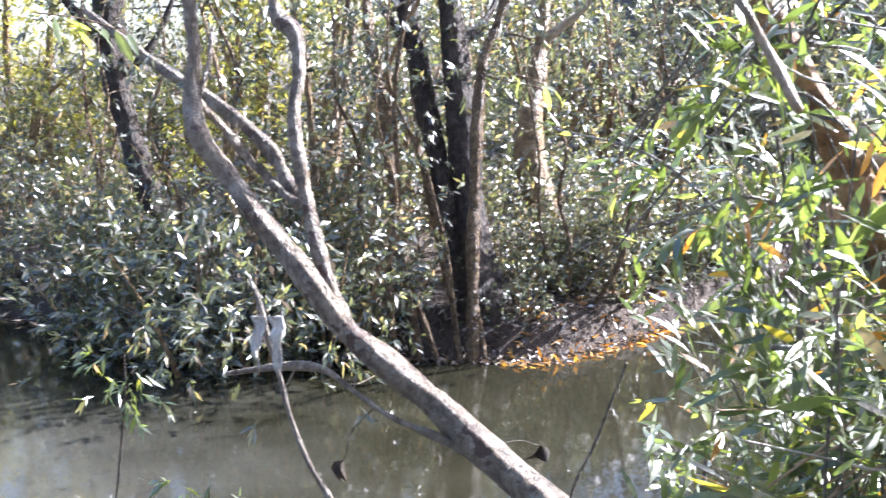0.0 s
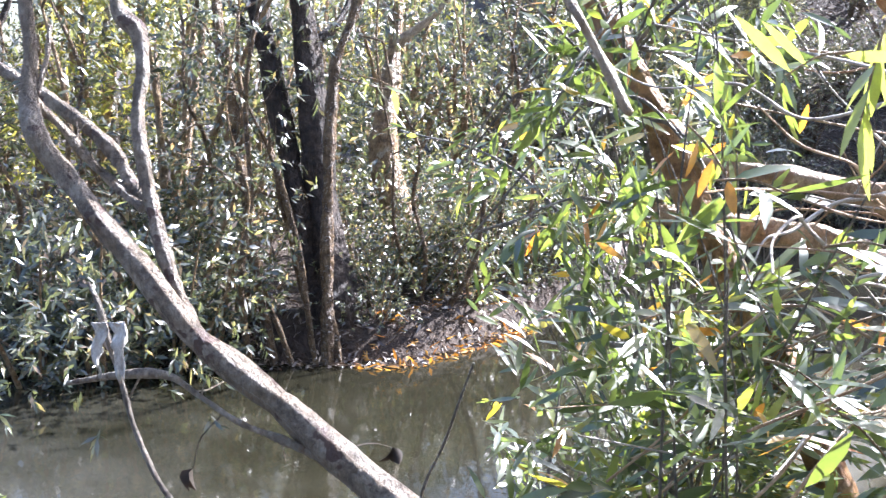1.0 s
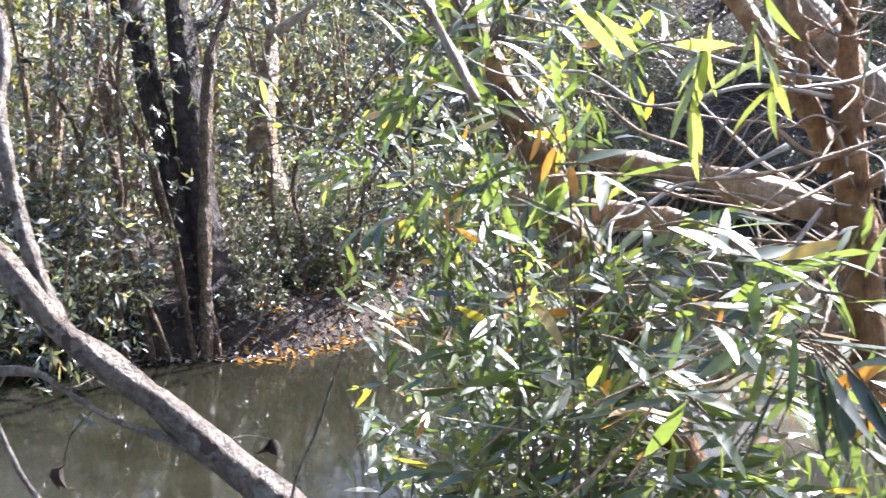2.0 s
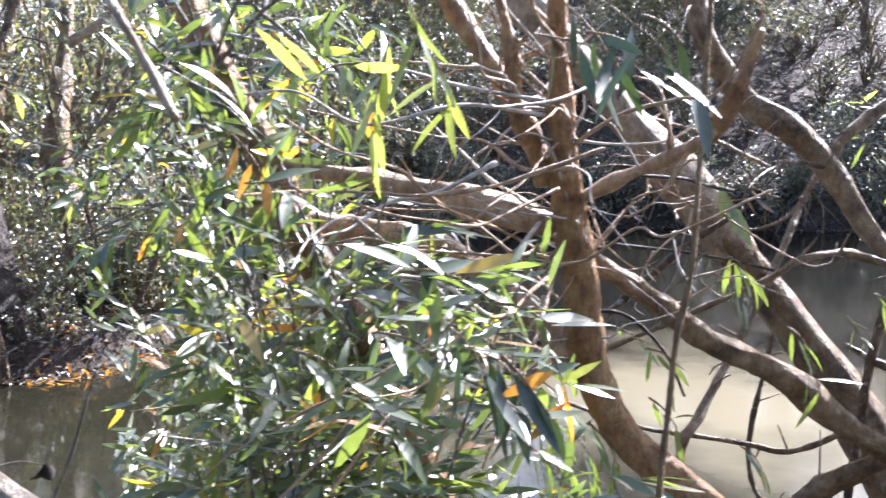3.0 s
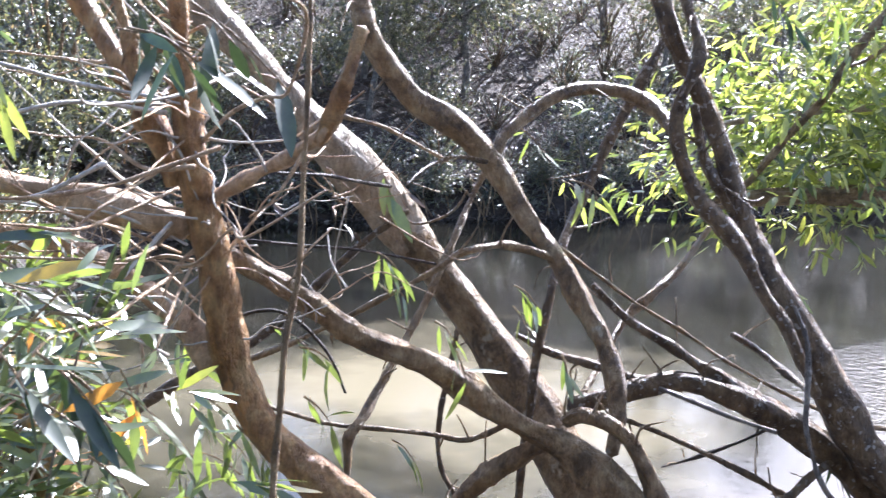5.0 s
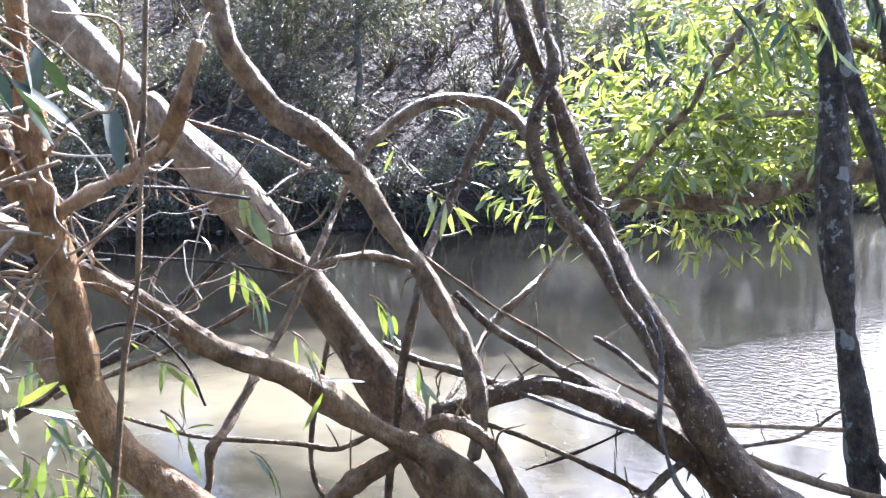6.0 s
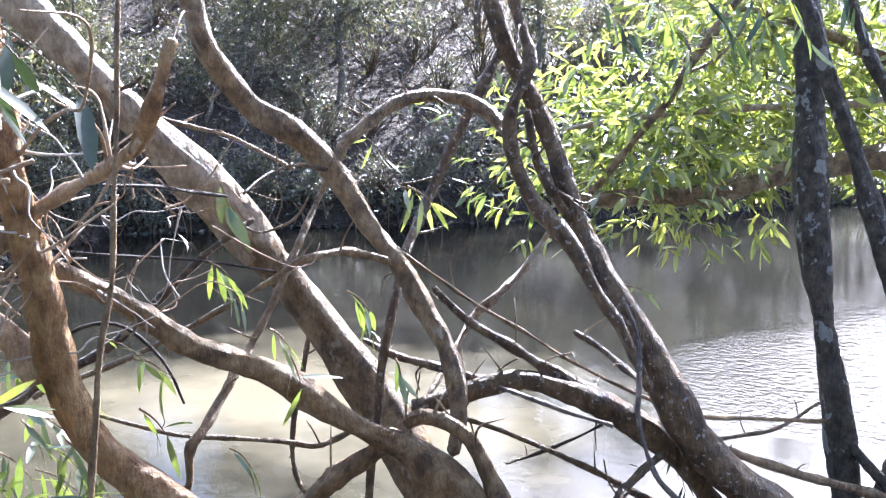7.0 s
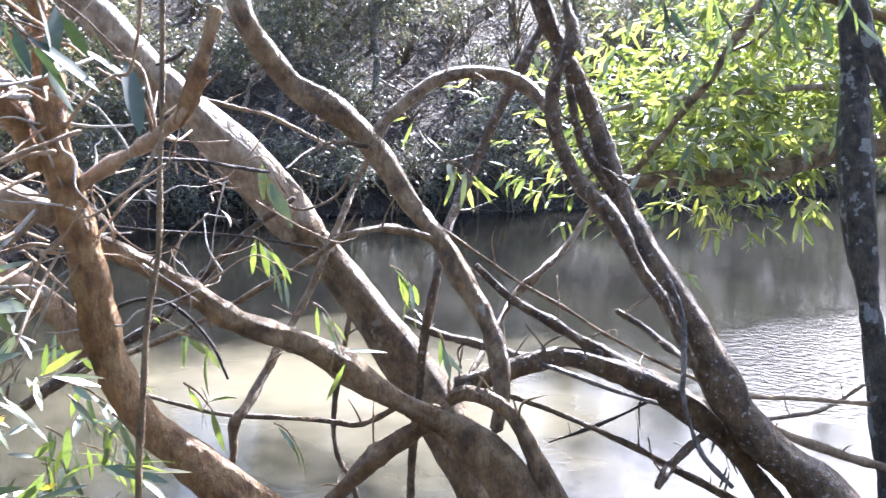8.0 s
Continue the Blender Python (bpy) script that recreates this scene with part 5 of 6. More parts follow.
spray("leafy_twig", "drooping twig with long green leaves, the dark ones toned as shaded", (1.01, 1.49, 1.93), (1.06, 1.45, 1.85), 4, 0.15, 0.03, leaf_in_shade, 0.6, 31)
spray("leafy_twig", "drooping twig with long green leaves, the dark ones toned as shaded", (1.16, 1.62, 1.84), (1.22, 1.57, 1.76), 3, 0.16, 0.034, leaf_in_shade, 0.8, 32)
spray("leafy_twig", "drooping twig with long green leaves, the dark ones toned as shaded", (0.93, 1.51, 2.46), (0.95, 1.49, 2.39), 3, 0.14, 0.034, leaf_near, 0.8, 33)
spray("leafy_twig", "drooping twig with long green leaves, the dark ones toned as shaded", (1.10, 1.56, 1.89), (1.20, 1.49, 1.76), 4, 0.16, 0.034, leaf_in_shade, 0.8, 34)
spray("leafy_twig", "twig with a few withered bright orange leaves", (1.24, 1.57, 1.84), (1.26, 1.54, 1.76), 3, 0.1, 0.024, leaf_orange, 0.4, 35)
spray("leafy_twig", "twig with a few withered bright orange leaves", (0.75, 2.00, 2.23), (0.82, 1.95, 2.12), 3, 0.085, 0.021, leaf_orange, 0.4, 36)
spray("leafy_twig", "drooping twig with long green leaves, the dark ones toned as shaded", (4.17, 2.30, 0.99), (4.20, 2.24, 0.80), 10, 0.13, 0.014, leaf_in_shade, 0.2, 37)
spray("leafy_twig", "drooping twig with long green leaves, the dark ones toned as shaded", (4.25, 2.80, 2.73), (4.34, 2.70, 2.57), 6, 0.15, 0.026, leaf_in_shade, 0.9, 40)
spray("leafy_twig", "drooping twig with long green leaves, the dark ones toned as shaded", (4.41, 2.67, 2.78), (4.47, 2.59, 2.58), 6, 0.15, 0.026, leaf_near, 0.9, 41)
spray("leafy_twig", "drooping twig with long green leaves, the dark ones toned as shaded", (4.57, 2.54, 2.76), (4.67, 2.43, 2.58), 7, 0.15, 0.026, leaf_in_shade, 0.9, 42)
spray("leafy_twig", "drooping twig with long green leaves, the dark ones toned as shaded", (4.72, 2.42, 2.81), (4.79, 2.32, 2.56), 7, 0.16, 0.026, leaf_in_shade, 0.9, 43)
spray("leafy_twig", "drooping twig with long green leaves, the dark ones toned as shaded", (4.84, 2.32, 2.77), (4.90, 2.23, 2.56), 6, 0.14, 0.024, leaf_near, 0.9, 44)
spray("leafy_twig", "drooping twig with long green leaves, the dark ones toned as shaded", (5.01, 2.19, 2.82), (5.08, 2.09, 2.63), 5, 0.14, 0.024, leaf_in_shade, 0.9, 45)
spray("leafy_twig", "small twig with a few green leaves", (2.26, 2.46, 1.86), (2.31, 2.41, 1.80), 6, 0.12, 0.02, leaf_near, 0.7, 46)
spray("leafy_twig", "small twig with a few green leaves", (2.38, 2.33, 1.67), (2.42, 2.28, 1.61), 4, 0.11, 0.018, leaf_near, 0.7, 47)
spray("leafy_twig", "small twig with a few green leaves", (2.07, 2.57, 1.58), (2.14, 2.50, 1.54), 5, 0.12, 0.02, leaf_near, 0.7, 48)
spray("leafy_twig", "small twig with a few green leaves", (2.07, 2.54, 1.44), (2.13, 2.48, 1.36), 5, 0.13, 0.02, leaf_near, 0.7, 49)
spray("leafy_twig", "small twig with a few green leaves", (2.56, 2.20, 1.78), (2.61, 2.15, 1.72), 5, 0.1, 0.022, leaf_near, 0.7, 50)
spray("leafy_twig", "small twig with a few green leaves", (2.65, 2.09, 1.59), (2.66, 2.07, 1.53), 3, 0.1, 0.02, leaf_near, 0.7, 51)
spray("leafy_twig", "small twig with a few green leaves", (1.88, 2.68, 1.32), (1.94, 2.61, 1.23), 6, 0.13, 0.024, leaf_near, 0.7, 52)
spray("leafy_twig", "small twig with a few green leaves", (2.26, 2.36, 1.33), (2.31, 2.32, 1.27), 4, 0.09, 0.014, leaf_near, 0.7, 53)
spray("leafy_twig", "small twig with a few green leaves", (2.42, 2.28, 1.59), (2.44, 2.25, 1.49), 3, 0.13, 0.016, leaf_near, 0.7, 54)
spray("leafy_twig", "small twig with a few green leaves", (1.81, 2.76, 1.40), (1.86, 2.69, 1.31), 7, 0.14, 0.028, leaf_near, 0.7, 55)
spray("leafy_twig", "small twig with a few green leaves", (2.70, 2.14, 2.08), (2.77, 2.07, 2.03), 4, 0.12, 0.016, leaf_bright, 0.7, 56)
spray("leafy_twig", "small twig with a few green leaves", (1.82, 2.90, 1.58), (1.88, 2.84, 1.48), 5, 0.12, 0.022, leaf_near, 0.4, 60)
spray("leafy_twig", "small twig with a few green leaves", (1.84, 2.85, 1.41), (1.93, 2.77, 1.35), 6, 0.12, 0.022, leaf_near, 0.4, 61)
spray("leafy_twig", "small twig with a few green leaves", (1.78, 2.88, 1.28), (1.85, 2.81, 1.20), 6, 0.12, 0.022, leaf_near, 0.4, 62)
spray("leafy_twig", "small twig with a few green leaves", (1.94, 2.79, 1.48), (2.00, 2.73, 1.42), 4, 0.12, 0.022, leaf_near, 0.4, 63)
spray("leafy_twig", "small twig with a few green leaves", (1.86, 2.81, 1.23), (1.95, 2.72, 1.17), 5, 0.12, 0.022, leaf_near, 0.4, 64)
spray("leafy_twig", "small twig with a few green leaves", (1.98, 2.73, 1.35), (2.03, 2.67, 1.25), 4, 0.12, 0.022, leaf_near, 0.4, 65)
spray("leafy_twig", "small twig with a few green leaves", (3.57, 3.23, 1.97), (3.64, 3.16, 1.90), 5, 0.13, 0.02, leaf_bright, 0.1, 19)
spray("leafy_twig", "small twig with a few green leaves", (3.21, 3.04, 2.19), (3.28, 2.96, 2.08), 5, 0.12, 0.014, leaf_near, 0.4, 20)
GLARE = (0.36, -0.5, 0.78)
spray("leafy_twig", "twig with broad glossy leaves glaring in the sun", (0.93, 1.62, 1.90), (1.02, 1.55, 1.86), 5, 0.125, 0.027, leaf_near, 0.25, 101, GLARE, 0.2)
spray("leafy_twig", "twig with broad glossy leaves glaring in the sun", (1.06, 1.58, 1.82), (1.16, 1.50, 1.76), 5, 0.125, 0.027, leaf_near, 0.25, 102, GLARE, 0.2)
spray("leafy_twig", "twig with broad glossy leaves glaring in the sun", (0.90, 1.70, 1.78), (0.98, 1.62, 1.70), 4, 0.125, 0.027, leaf_near, 0.25, 103, GLARE, 0.2)
spray("leafy_twig", "twig with broad glossy leaves glaring in the sun", (1.14, 1.62, 1.94), (1.24, 1.56, 1.90), 4, 0.125, 0.027, leaf_near, 0.25, 104, GLARE, 0.2)
spray("leafy_twig", "twig with broad glossy leaves glaring in the sun", (1.00, 1.75, 1.98), (1.12, 1.68, 1.97), 5, 0.125, 0.027, leaf_near, 0.25, 105, GLARE, 0.2)
spray("leafy_twig", "twig with broad glossy leaves glaring in the sun", (1.18, 1.56, 1.70), (1.24, 1.50, 1.62), 4, 0.125, 0.027, leaf_near, 0.25, 106, GLARE, 0.2)
spray("leafy_twig", "twig with broad glossy leaves glaring in the sun", (0.82, 1.78, 1.84), (0.90, 1.70, 1.80), 4, 0.125, 0.027, leaf_near, 0.25, 107, GLARE, 0.2)
spray("leafy_twig", "twig with broad glossy leaves glaring in the sun", (1.25, 1.72, 1.78), (1.33, 1.66, 1.72), 4, 0.125, 0.027, leaf_near, 0.25, 108, GLARE, 0.2)
spray("leafy_twig", "twig with broad glossy leaves glaring in the sun", (0.86, 1.66, 2.05), (0.96, 1.60, 2.05), 4, 0.125, 0.027, leaf_near, 0.25, 109, GLARE, 0.2)
spray("leafy_twig", "twig with broad glossy leaves glaring in the sun", (0.75, 1.85, 2.14), (0.86, 1.80, 2.12), 4, 0.125, 0.027, leaf_near, 0.25, 110, GLARE, 0.2)

# ---- leaves and limbs of the further trunks ----


def leafy(owner, paths, count, per, length, width, spread, mat, seed, face=(0.3, -0.3, 0.85)):
    """Sprays of leaves strewn about the limbs of a tree, as its crown."""
    rng = np.random.default_rng(seed)
    C, A = [], []
    for a, b in paths:
        a, b = np.array(a), np.array(b)
        off = rng.normal(0, spread, (count, 3)) * (1, 1, 0.8)
        C.append(a + (b - a) * rng.uniform(0, 1, (count, 1)) + off)
        A.append(off + (0, 0, -0.1))
    V, F = tufts(np.vstack(C), np.vstack(A), rng, per, length, width, 0.9, 0.25, False, tilt=0.45, face=face, fold=0.15)
    part("crown", V - np.array(owner.location), F, mat, owner)


for owner, mat, forks in (
        (dark_tree, bark_dark, [((0.05, 10.15, 3.1), (0.9, 9.6, 4.3)), ((-0.33, 10.2, 3.1), (-1.3, 9.7, 4.2)), ((0.1, 10.05, 2.6), (0.6, 10.6, 3.4)), ((-0.2, 10.1, 2.5), (-0.75, 10.4, 3.3))]),
        (bent_tree, bark_dark, [((-3.15, 10.75, 2.6), (-3.9, 10.4, 3.7)), ((-3.1, 10.7, 2.3), (-2.5, 10.9, 3.3)), ((-3.18, 10.8, 3.0), (-3.2, 10.2, 4.3))]),
        (lit_tree, bark_pale, [((0.98, 11.35, 2.7), (1.8, 11.2, 3.7)), ((1.0, 11.4, 2.9), (0.4, 11.7, 3.9))])):
    for a, b in forks:
        m = [(p + q) / 2 + d for p, q, d in zip(a, b, (0.05, -0.04, -0.12))]
        limb("limb", owner, mat, [(*a, 0.05), (*m, 0.035), (*b, 0.015)])
    leafy(owner, forks, 46, 8, 0.12, 0.026, 0.4, leaf_far, 41)
leafy(dark_tree, [((0.5, 9.9, 1.0), (0.75, 10.2, 2.4)), ((-0.7, 9.9, 1.0), (-0.4, 9.8, 2.2))], 16, 8, 0.08, 0.026, 0.22, leaf_far, 44)
leafy(leaning_tree, [((-1.9, 6.0, 1.3), (-1.0, 5.6, 1.35)), ((-1.7, 5.8, 1.0), (-0.7, 5.5, 0.95)), ((-1.5, 6.2, 1.7), (-0.8, 5.9, 1.5)), ((-0.4, 6.0, 1.3), (-0.9, 6.2, 1.0))], 32, 7, 0.08, 0.019, 0.26, leaf_far, 46, (0.55, -0.5, 0.65))
leafy(leaning_tree, [((-1.25, 5.6, 2.7), (-1.3, 5.9, 3.3)), ((-1.9, 6.2, 2.6), (-1.2, 5.85, 2.2)), ((-0.85, 5.75, 2.7), (-0.9, 6.0, 3.3)), ((-1.0, 5.15, 0.95), (-0.5, 5.0, 1.0)), ((-1.5, 6.4, 1.4), (-0.6, 6.2, 1.2))], 13, 7, 0.085, 0.018, 0.24, leaf_far, 42)
for label, foot, top in (("low sprig of dark glossy leaves over the water", (-1.75, 5.6, 0.25), (-1.6, 5.45, 0.95)), ("small sprig of narrow leaves by the water", (-1.15, 4.75, 0.1), (-1.02, 4.65, 0.55))):
    sprig = thing("sprig", foot, label, "sprig")
    mid = [(p + q) / 2 + 0.03 for p, q in zip(foot, top)]
    limb("stem", sprig, bark_dark, [(foot[0], foot[1], -0.1, 0.009), (*mid, 0.007), (*top, 0.004)])
    leafy(sprig, [(mid, top)], 16, 7, 0.10, 0.02, 0.14, leaf_near, 43)

# Thin saplings that crowd the low bank and lean out over its edge.
rng = np.random.default_rng(81)
for k in range(22):
    x = rng.uniform(-3.4, 2.2)
    y = float(np.interp(x, SHORE_X, SHORE_Y)) + rng.uniform(-0.1, 1.3)
    height, r = rng.uniform(2.2, 4.2), rng.uniform(0.012, 0.03)
    foot = np.array((x, y, ground_z(x, y) - 0.1))
    top = foot + (rng.normal(0.1, 0.45), rng.normal(-0.25, 0.3), height)
    stem = crooked(foot, top, r, rng, 0.04)
    sapling = thing("sapling", tuple(foot), "thin dark sapling with small glossy leaves on the bank", "tree", "thin saplings on the low bank")
    limb("stem", sapling, bark_fissured if k % 3 else bark_brown, stem)
    forks = []
    for q in range(5):
        a = np.array(stem[2 + q % 4][:3])
        b = a + (rng.normal(0, 0.4), rng.normal(-0.1, 0.35), rng.uniform(-0.1, 0.6))
        limb("twig", sapling, bark_fissured, crooked(a, b, 0.4 * r, rng, 0.1))
        forks.append((a, b))
    leafy(sapling, forks, 8, 7, 0.085, 0.026, 0.2, leaf_far, 90 + k, (0.5, -0.45, 0.7))

# High crown of the twisted tree, unseen above the water, added to dapple the sunlight.
crown_limbs = []
for b in ((4.5, 3.7, 3.7), (4.7, 4.5, 4.2)):
    a, b = np.array((3.40, 2.60, 2.79)), np.array(b)
    m = (a + b) / 2 + (0, 0, 0.25)
    limb("limb", twisted_tree, bark_fissured, [(*a, 0.04), (*m, 0.03), (*b, 0.012)])
    crown_limbs.append((m + (b - m) * 0.35, b))
leafy(twisted_tree, crown_limbs, 14, 7, 0.13, 0.028, 0.26, leaf_near, 45)

# ---- undergrowth of the far banks ----


def shrub(name, label, height, radius, stems, tuft_count, per, length, width, leaf_mat, stem_mat, seed, group, face=(0.5, -0.45, 0.7)):
    """A shrub: thin stems from one foot and sprays of leaves round their upper parts."""
    rng = np.random.default_rng(seed)
    ob = thing(name, (0, 0, -50), label, "shrub", group)
    C, A = [], []
    for k in range(stems):
        turn = rng.uniform(0, 2 * math.pi)
        out = radius * rng.uniform(0.3, 1.0)
        top = np.array((out * math.cos(turn), out * math.sin(turn), height * rng.uniform(0.6, 1.05)))
        mid = top * (0.35, 0.35, 0.6) + rng.normal(0, 0.08, 3)
        curve = [2 * u * (1 - u) * mid + u * u * top for u in np.linspace(0, 1, 6)]
        V, F = tube([(*p, 0.022 * height / 1.5 * (1 - 0.75 * i / 5)) for i, p in enumerate(curve)], 5, seed=seed + k)
        part("stem", V, F, stem_mat, ob)
        for u in rng.uniform(0.25, 1.0, tuft_count // stems):
            p = 2 * u * (1 - u) * mid + u * u * top
            off = rng.normal(0, 1, 3) * radius * 0.33
            C.append(p + off)
            A.append(off + top * 0.2)
    V, F = tufts(np.array(C), np.array(A), rng, per, length, width, 0.9, 0.2, False, tilt=0.5, face=face, fold=0.16)
    part("crown", V, F, leaf_mat, ob)
    return ob


def stand(template, x, y, size, turn, sink=0.05):
    lean = 7.0 if sink > 0.08 else 3.0
    return copy_thing(template, pose(x, y, ground_z(x, y) - sink, lean * math.sin(turn * 3.1), lean * math.cos(turn * 5.3), turn) @ Matrix.Diagonal((size, size, size, 1)))


def tree(name, label, height, crown_low, crown_radius, leaf_count, length, leaf_mat, mat, seed, group):
    """A tall bank tree: tapering trunk, limbs and a loose crown of leaf sprays."""
    rng = np.random.default_rng(seed)
    ob = thing(name, (0, 0, -60), label, "tree", group)
    lean = rng.normal(0, 0.06, 2) * height
    trunk = [(lean[0] * u * u + rng.normal(0, 0.04), lean[1] * u * u + rng.normal(0, 0.04), height * u - 0.2, 0.013 * height * (1 - 0.8 * u) + 0.012) for u in np.linspace(0, 1, 8)]
    V, F = tube(trunk, 9, seed=seed)
    part("trunk", V, F, mat, ob)
    C, A = [], []
    limbs = 11
    for k in range(limbs):
        u = rng.uniform(crown_low, 0.97)
        s = np.array((lean[0] * u * u, lean[1] * u * u, height * u - 0.2))
        turn = k * 2.4 + rng.uniform(-0.4, 0.4)
        reach = crown_radius * rng.uniform(0.5, 1.0) * (1.15 - 0.5 * u)
        e = s + (reach * math.cos(turn), reach * math.sin(turn), reach * rng.uniform(0.1, 0.8))
        m = (s + e) / 2 + rng.normal(0, 0.12, 3)
        V, F = tube([(*s, 0.006 * height), (*m, 0.004 * height), (*e, 0.008)], 5, seed=k)
        part("limb", V, F, mat, ob)
        for q in range(leaf_count // (limbs * 8)):
            v = rng.uniform(0.25, 1.0)
            off = rng.normal(0, 1, 3) * crown_radius * 0.2
            C.append(s + (e - s) * v + off)
            A.append(off + (e - s) * 0.3)
    V, F = tufts(np.array(C), np.array(A), rng, 8, length, length * 0.26, 0.9, 0.4, False)
    part("crown", V, F, leaf_mat, ob)
    return ob


rng = np.random.default_rng(21)
low_shrubs = [shrub("shrub", "bank shrub with small glossy grey-green leaves", 1.5, 0.8, 7, 250, 9, 0.09, 0.03, leaf_far, bark_brown, s, "shrubs on the far bank") for s in (1, 2, 3)]
tall_shrubs = [shrub("tall_shrub", "tall thin-stemmed shrub with drooping glossy leaves", 3.2, 1.2, 6, 350, 9, 0.09, 0.029, leaf_far, bark_brown, s, "tall shrubs on the far bank") for s in (4, 5, 6)]
bank_shrubs = [shrub("bank_shrub", "dull green shrub on the steep leafy bank", 1.4, 0.8, 7, 200, 9, 0.12, 0.032, leaf_shade, bark_grey, s, "shrubs on the steep bank", (0.08, -0.45, 0.86)) for s in (14, 15, 16)]
bank_trees = [tree("bank_tree", "slim bank tree with loose sunlit crown", 7.0, 0.3, 2.3, 5200, 0.13, leaf_far, bark_grey, s, "trees behind the bank") for s in (7, 8, 9)]
golden_trees = [tree("golden_tree", "bank tree with sunlit yellow-green leaves", 5.5, 0.12, 2.2, 5200, 0.15, leaf_gold, bark_brown, s, "sunlit trees behind the low bank") for s in (17, 18)]
shade_trees = [tree("shade_tree", "leafy bank tree with a dense dull green crown, added for shade", 6.5, 0.25, 2.4, 15000, 0.14, leaf_shade, bark_grey, s, "leafy trees on the steep bank") for s in (27, 28)]
twiggy = [shrub("bare_shrub", "twiggy grey shrub with few leaves", 1.3, 0.9, 16, 48, 7, 0.07, 0.02, leaf_shade, bark_fissured, s, "twiggy shrubs on the steep bank") for s in (12, 13)]

# Low north-west bank.
for x, inland, size in [(rng.uniform(-7.5, 3.2), rng.uniform(0.0, 1.0), rng.uniform(0.55, 0.95)) for k in range(34)]:
    if -0.8 < x < 1.5:
        continue
    stand(low_shrubs[int(rng.integers(3))], x, float(np.interp(x, SHORE_X, SHORE_Y)) + inland, size, rng.uniform(-55, 55))
for x, inland, size in [(rng.uniform(-10, 5.5), rng.uniform(0.8, 6.5), rng.uniform(0.75, 1.2)) for k in range(13)]:
    if -0.8 < x < 1.5 and inland < 2.5:
        continue
    stand(tall_shrubs[int(rng.integers(3))], x, float(np.interp(x, SHORE_X, SHORE_Y)) + inland, size, rng.uniform(-55, 55))
for x, inland, size in [(rng.uniform(-16, 7), rng.uniform(4, 16), rng.uniform(0.8, 1.2)) for k in range(5)]:
    stand(bank_trees[int(rng.integers(3))], x, float(np.interp(x, SHORE_X, SHORE_Y)) + inland, size, rng.uniform(0, 360), 0.1)
for x, inland, size in [(rng.uniform(-12, 6), rng.uniform(3, 12), rng.uniform(0.9, 1.4)) for k in range(30)]:
    stand(low_shrubs[int(rng.integers(3))], x, float(np.interp(x, SHORE_X, SHORE_Y)) + inland, size, rng.uniform(-55, 55))
for x, inland, size in ((0.75, 0.75, 0.5), (1.1, 0.95, 0.6), (1.45, 0.7, 0.6), (0.85, 1.3, 0.7), (-0.6, 1.4, 0.5), (0.6, 1.9, 0.6), (1.3, 1.2, 0.5), (1.0, 3.0, 0.8), (0.0, 2.6, 0.7), (-0.4, 3.4, 0.9), (1.5, 2.2, 0.7)):
    stand(low_shrubs[int(rng.integers(3))], x, float(np.interp(x, SHORE_X, SHORE_Y)) + inland, size, rng.uniform(-55, 55))
for x, inland, size in ((-8.5, 8.0, 1.0), (-7.0, 6.5, 1.0), (-5.6, 4.6, 0.9), (-4.3, 3.4, 0.8), (-2.9, 3.8, 0.85), (-1.6, 4.6, 0.8), (-0.2, 8.4, 1.1), (-10.5, 9.5, 1.2)):
    stand(golden_trees[int(rng.integers(2))], x, float(np.interp(x, SHORE_X, SHORE_Y)) + inland, size, rng.uniform(0, 360), 0.1)
for x, inland, size in ((0.5, 4.4, 1.0), (1.3, 5.2, 1.1), (2.2, 4.6, 1.0), (0.2, 6.4, 1.2), (3.0, 6.0, 1.1), (1.7, 7.6, 1.2), (-0.6, 5.2, 1.0)):
    stand(tall_shrubs[int(rng.integers(3))], x, float(np.interp(x, SHORE_X, SHORE_Y)) + inland, size, rng.uniform(-55, 55))
# Unseen wood added behind the camera, on the near bank, to hold back sky light.
for x, y, size in ((-9.0, -4.0, 1.1), (-6.2, -6.5, 1.2), (-4.0, -3.6, 0.9), (-1.6, -6.0, 1.15), (0.8, -4.2, 0.95), (3.0, -6.8, 1.2), (5.4, -4.6, 1.0), (8.0, -6.4, 1.15), (-7.5, 0.5, 0.9), (-10.5, 3.0, 1.1), (10.5, -4.5, 1.1), (-3.0, -9.0, 1.3), (1.5, -9.5, 1.3), (6.5, -9.5, 1.3)):
    stand(bank_trees[int(rng.integers(3))], x, y, size, rng.uniform(0, 360), 0.1)
# Growth that hangs over the water's edge.
for x, out, size in ((-3.4, 0.0, 0.9), (-2.6, -0.2, 1.05), (-2.0, -0.35, 1.1), (-1.5, -0.3, 1.15), (-1.0, -0.2, 1.0), (-0.7, 0.0, 0.75), (-1.3, 0.3, 1.0), (-0.5, 0.4, 0.7), (0.7, 0.35, 0.5), (1.6, 0.4, 0.7), (2.3, 0.6, 0.9), (3.0, 0.4, 1.0)):
    stand(low_shrubs[int(rng.integers(3))], x, float(np.interp(x, SHORE_X, SHORE_Y)) + out, size, rng.uniform(-55, 55), 0.25)
# Steep north-east bank.
for x, inland, size in [(rng.uniform(4.0, 26), rng.uniform(0.0, 0.5), rng.uniform(0.4, 0.75)) for k in range(46)]:
    stand(bank_shrubs[int(rng.integers(3))], x, float(np.interp(x, SHORE_X, SHORE_Y)) + inland, size, rng.uniform(-55, 55), 0.1)
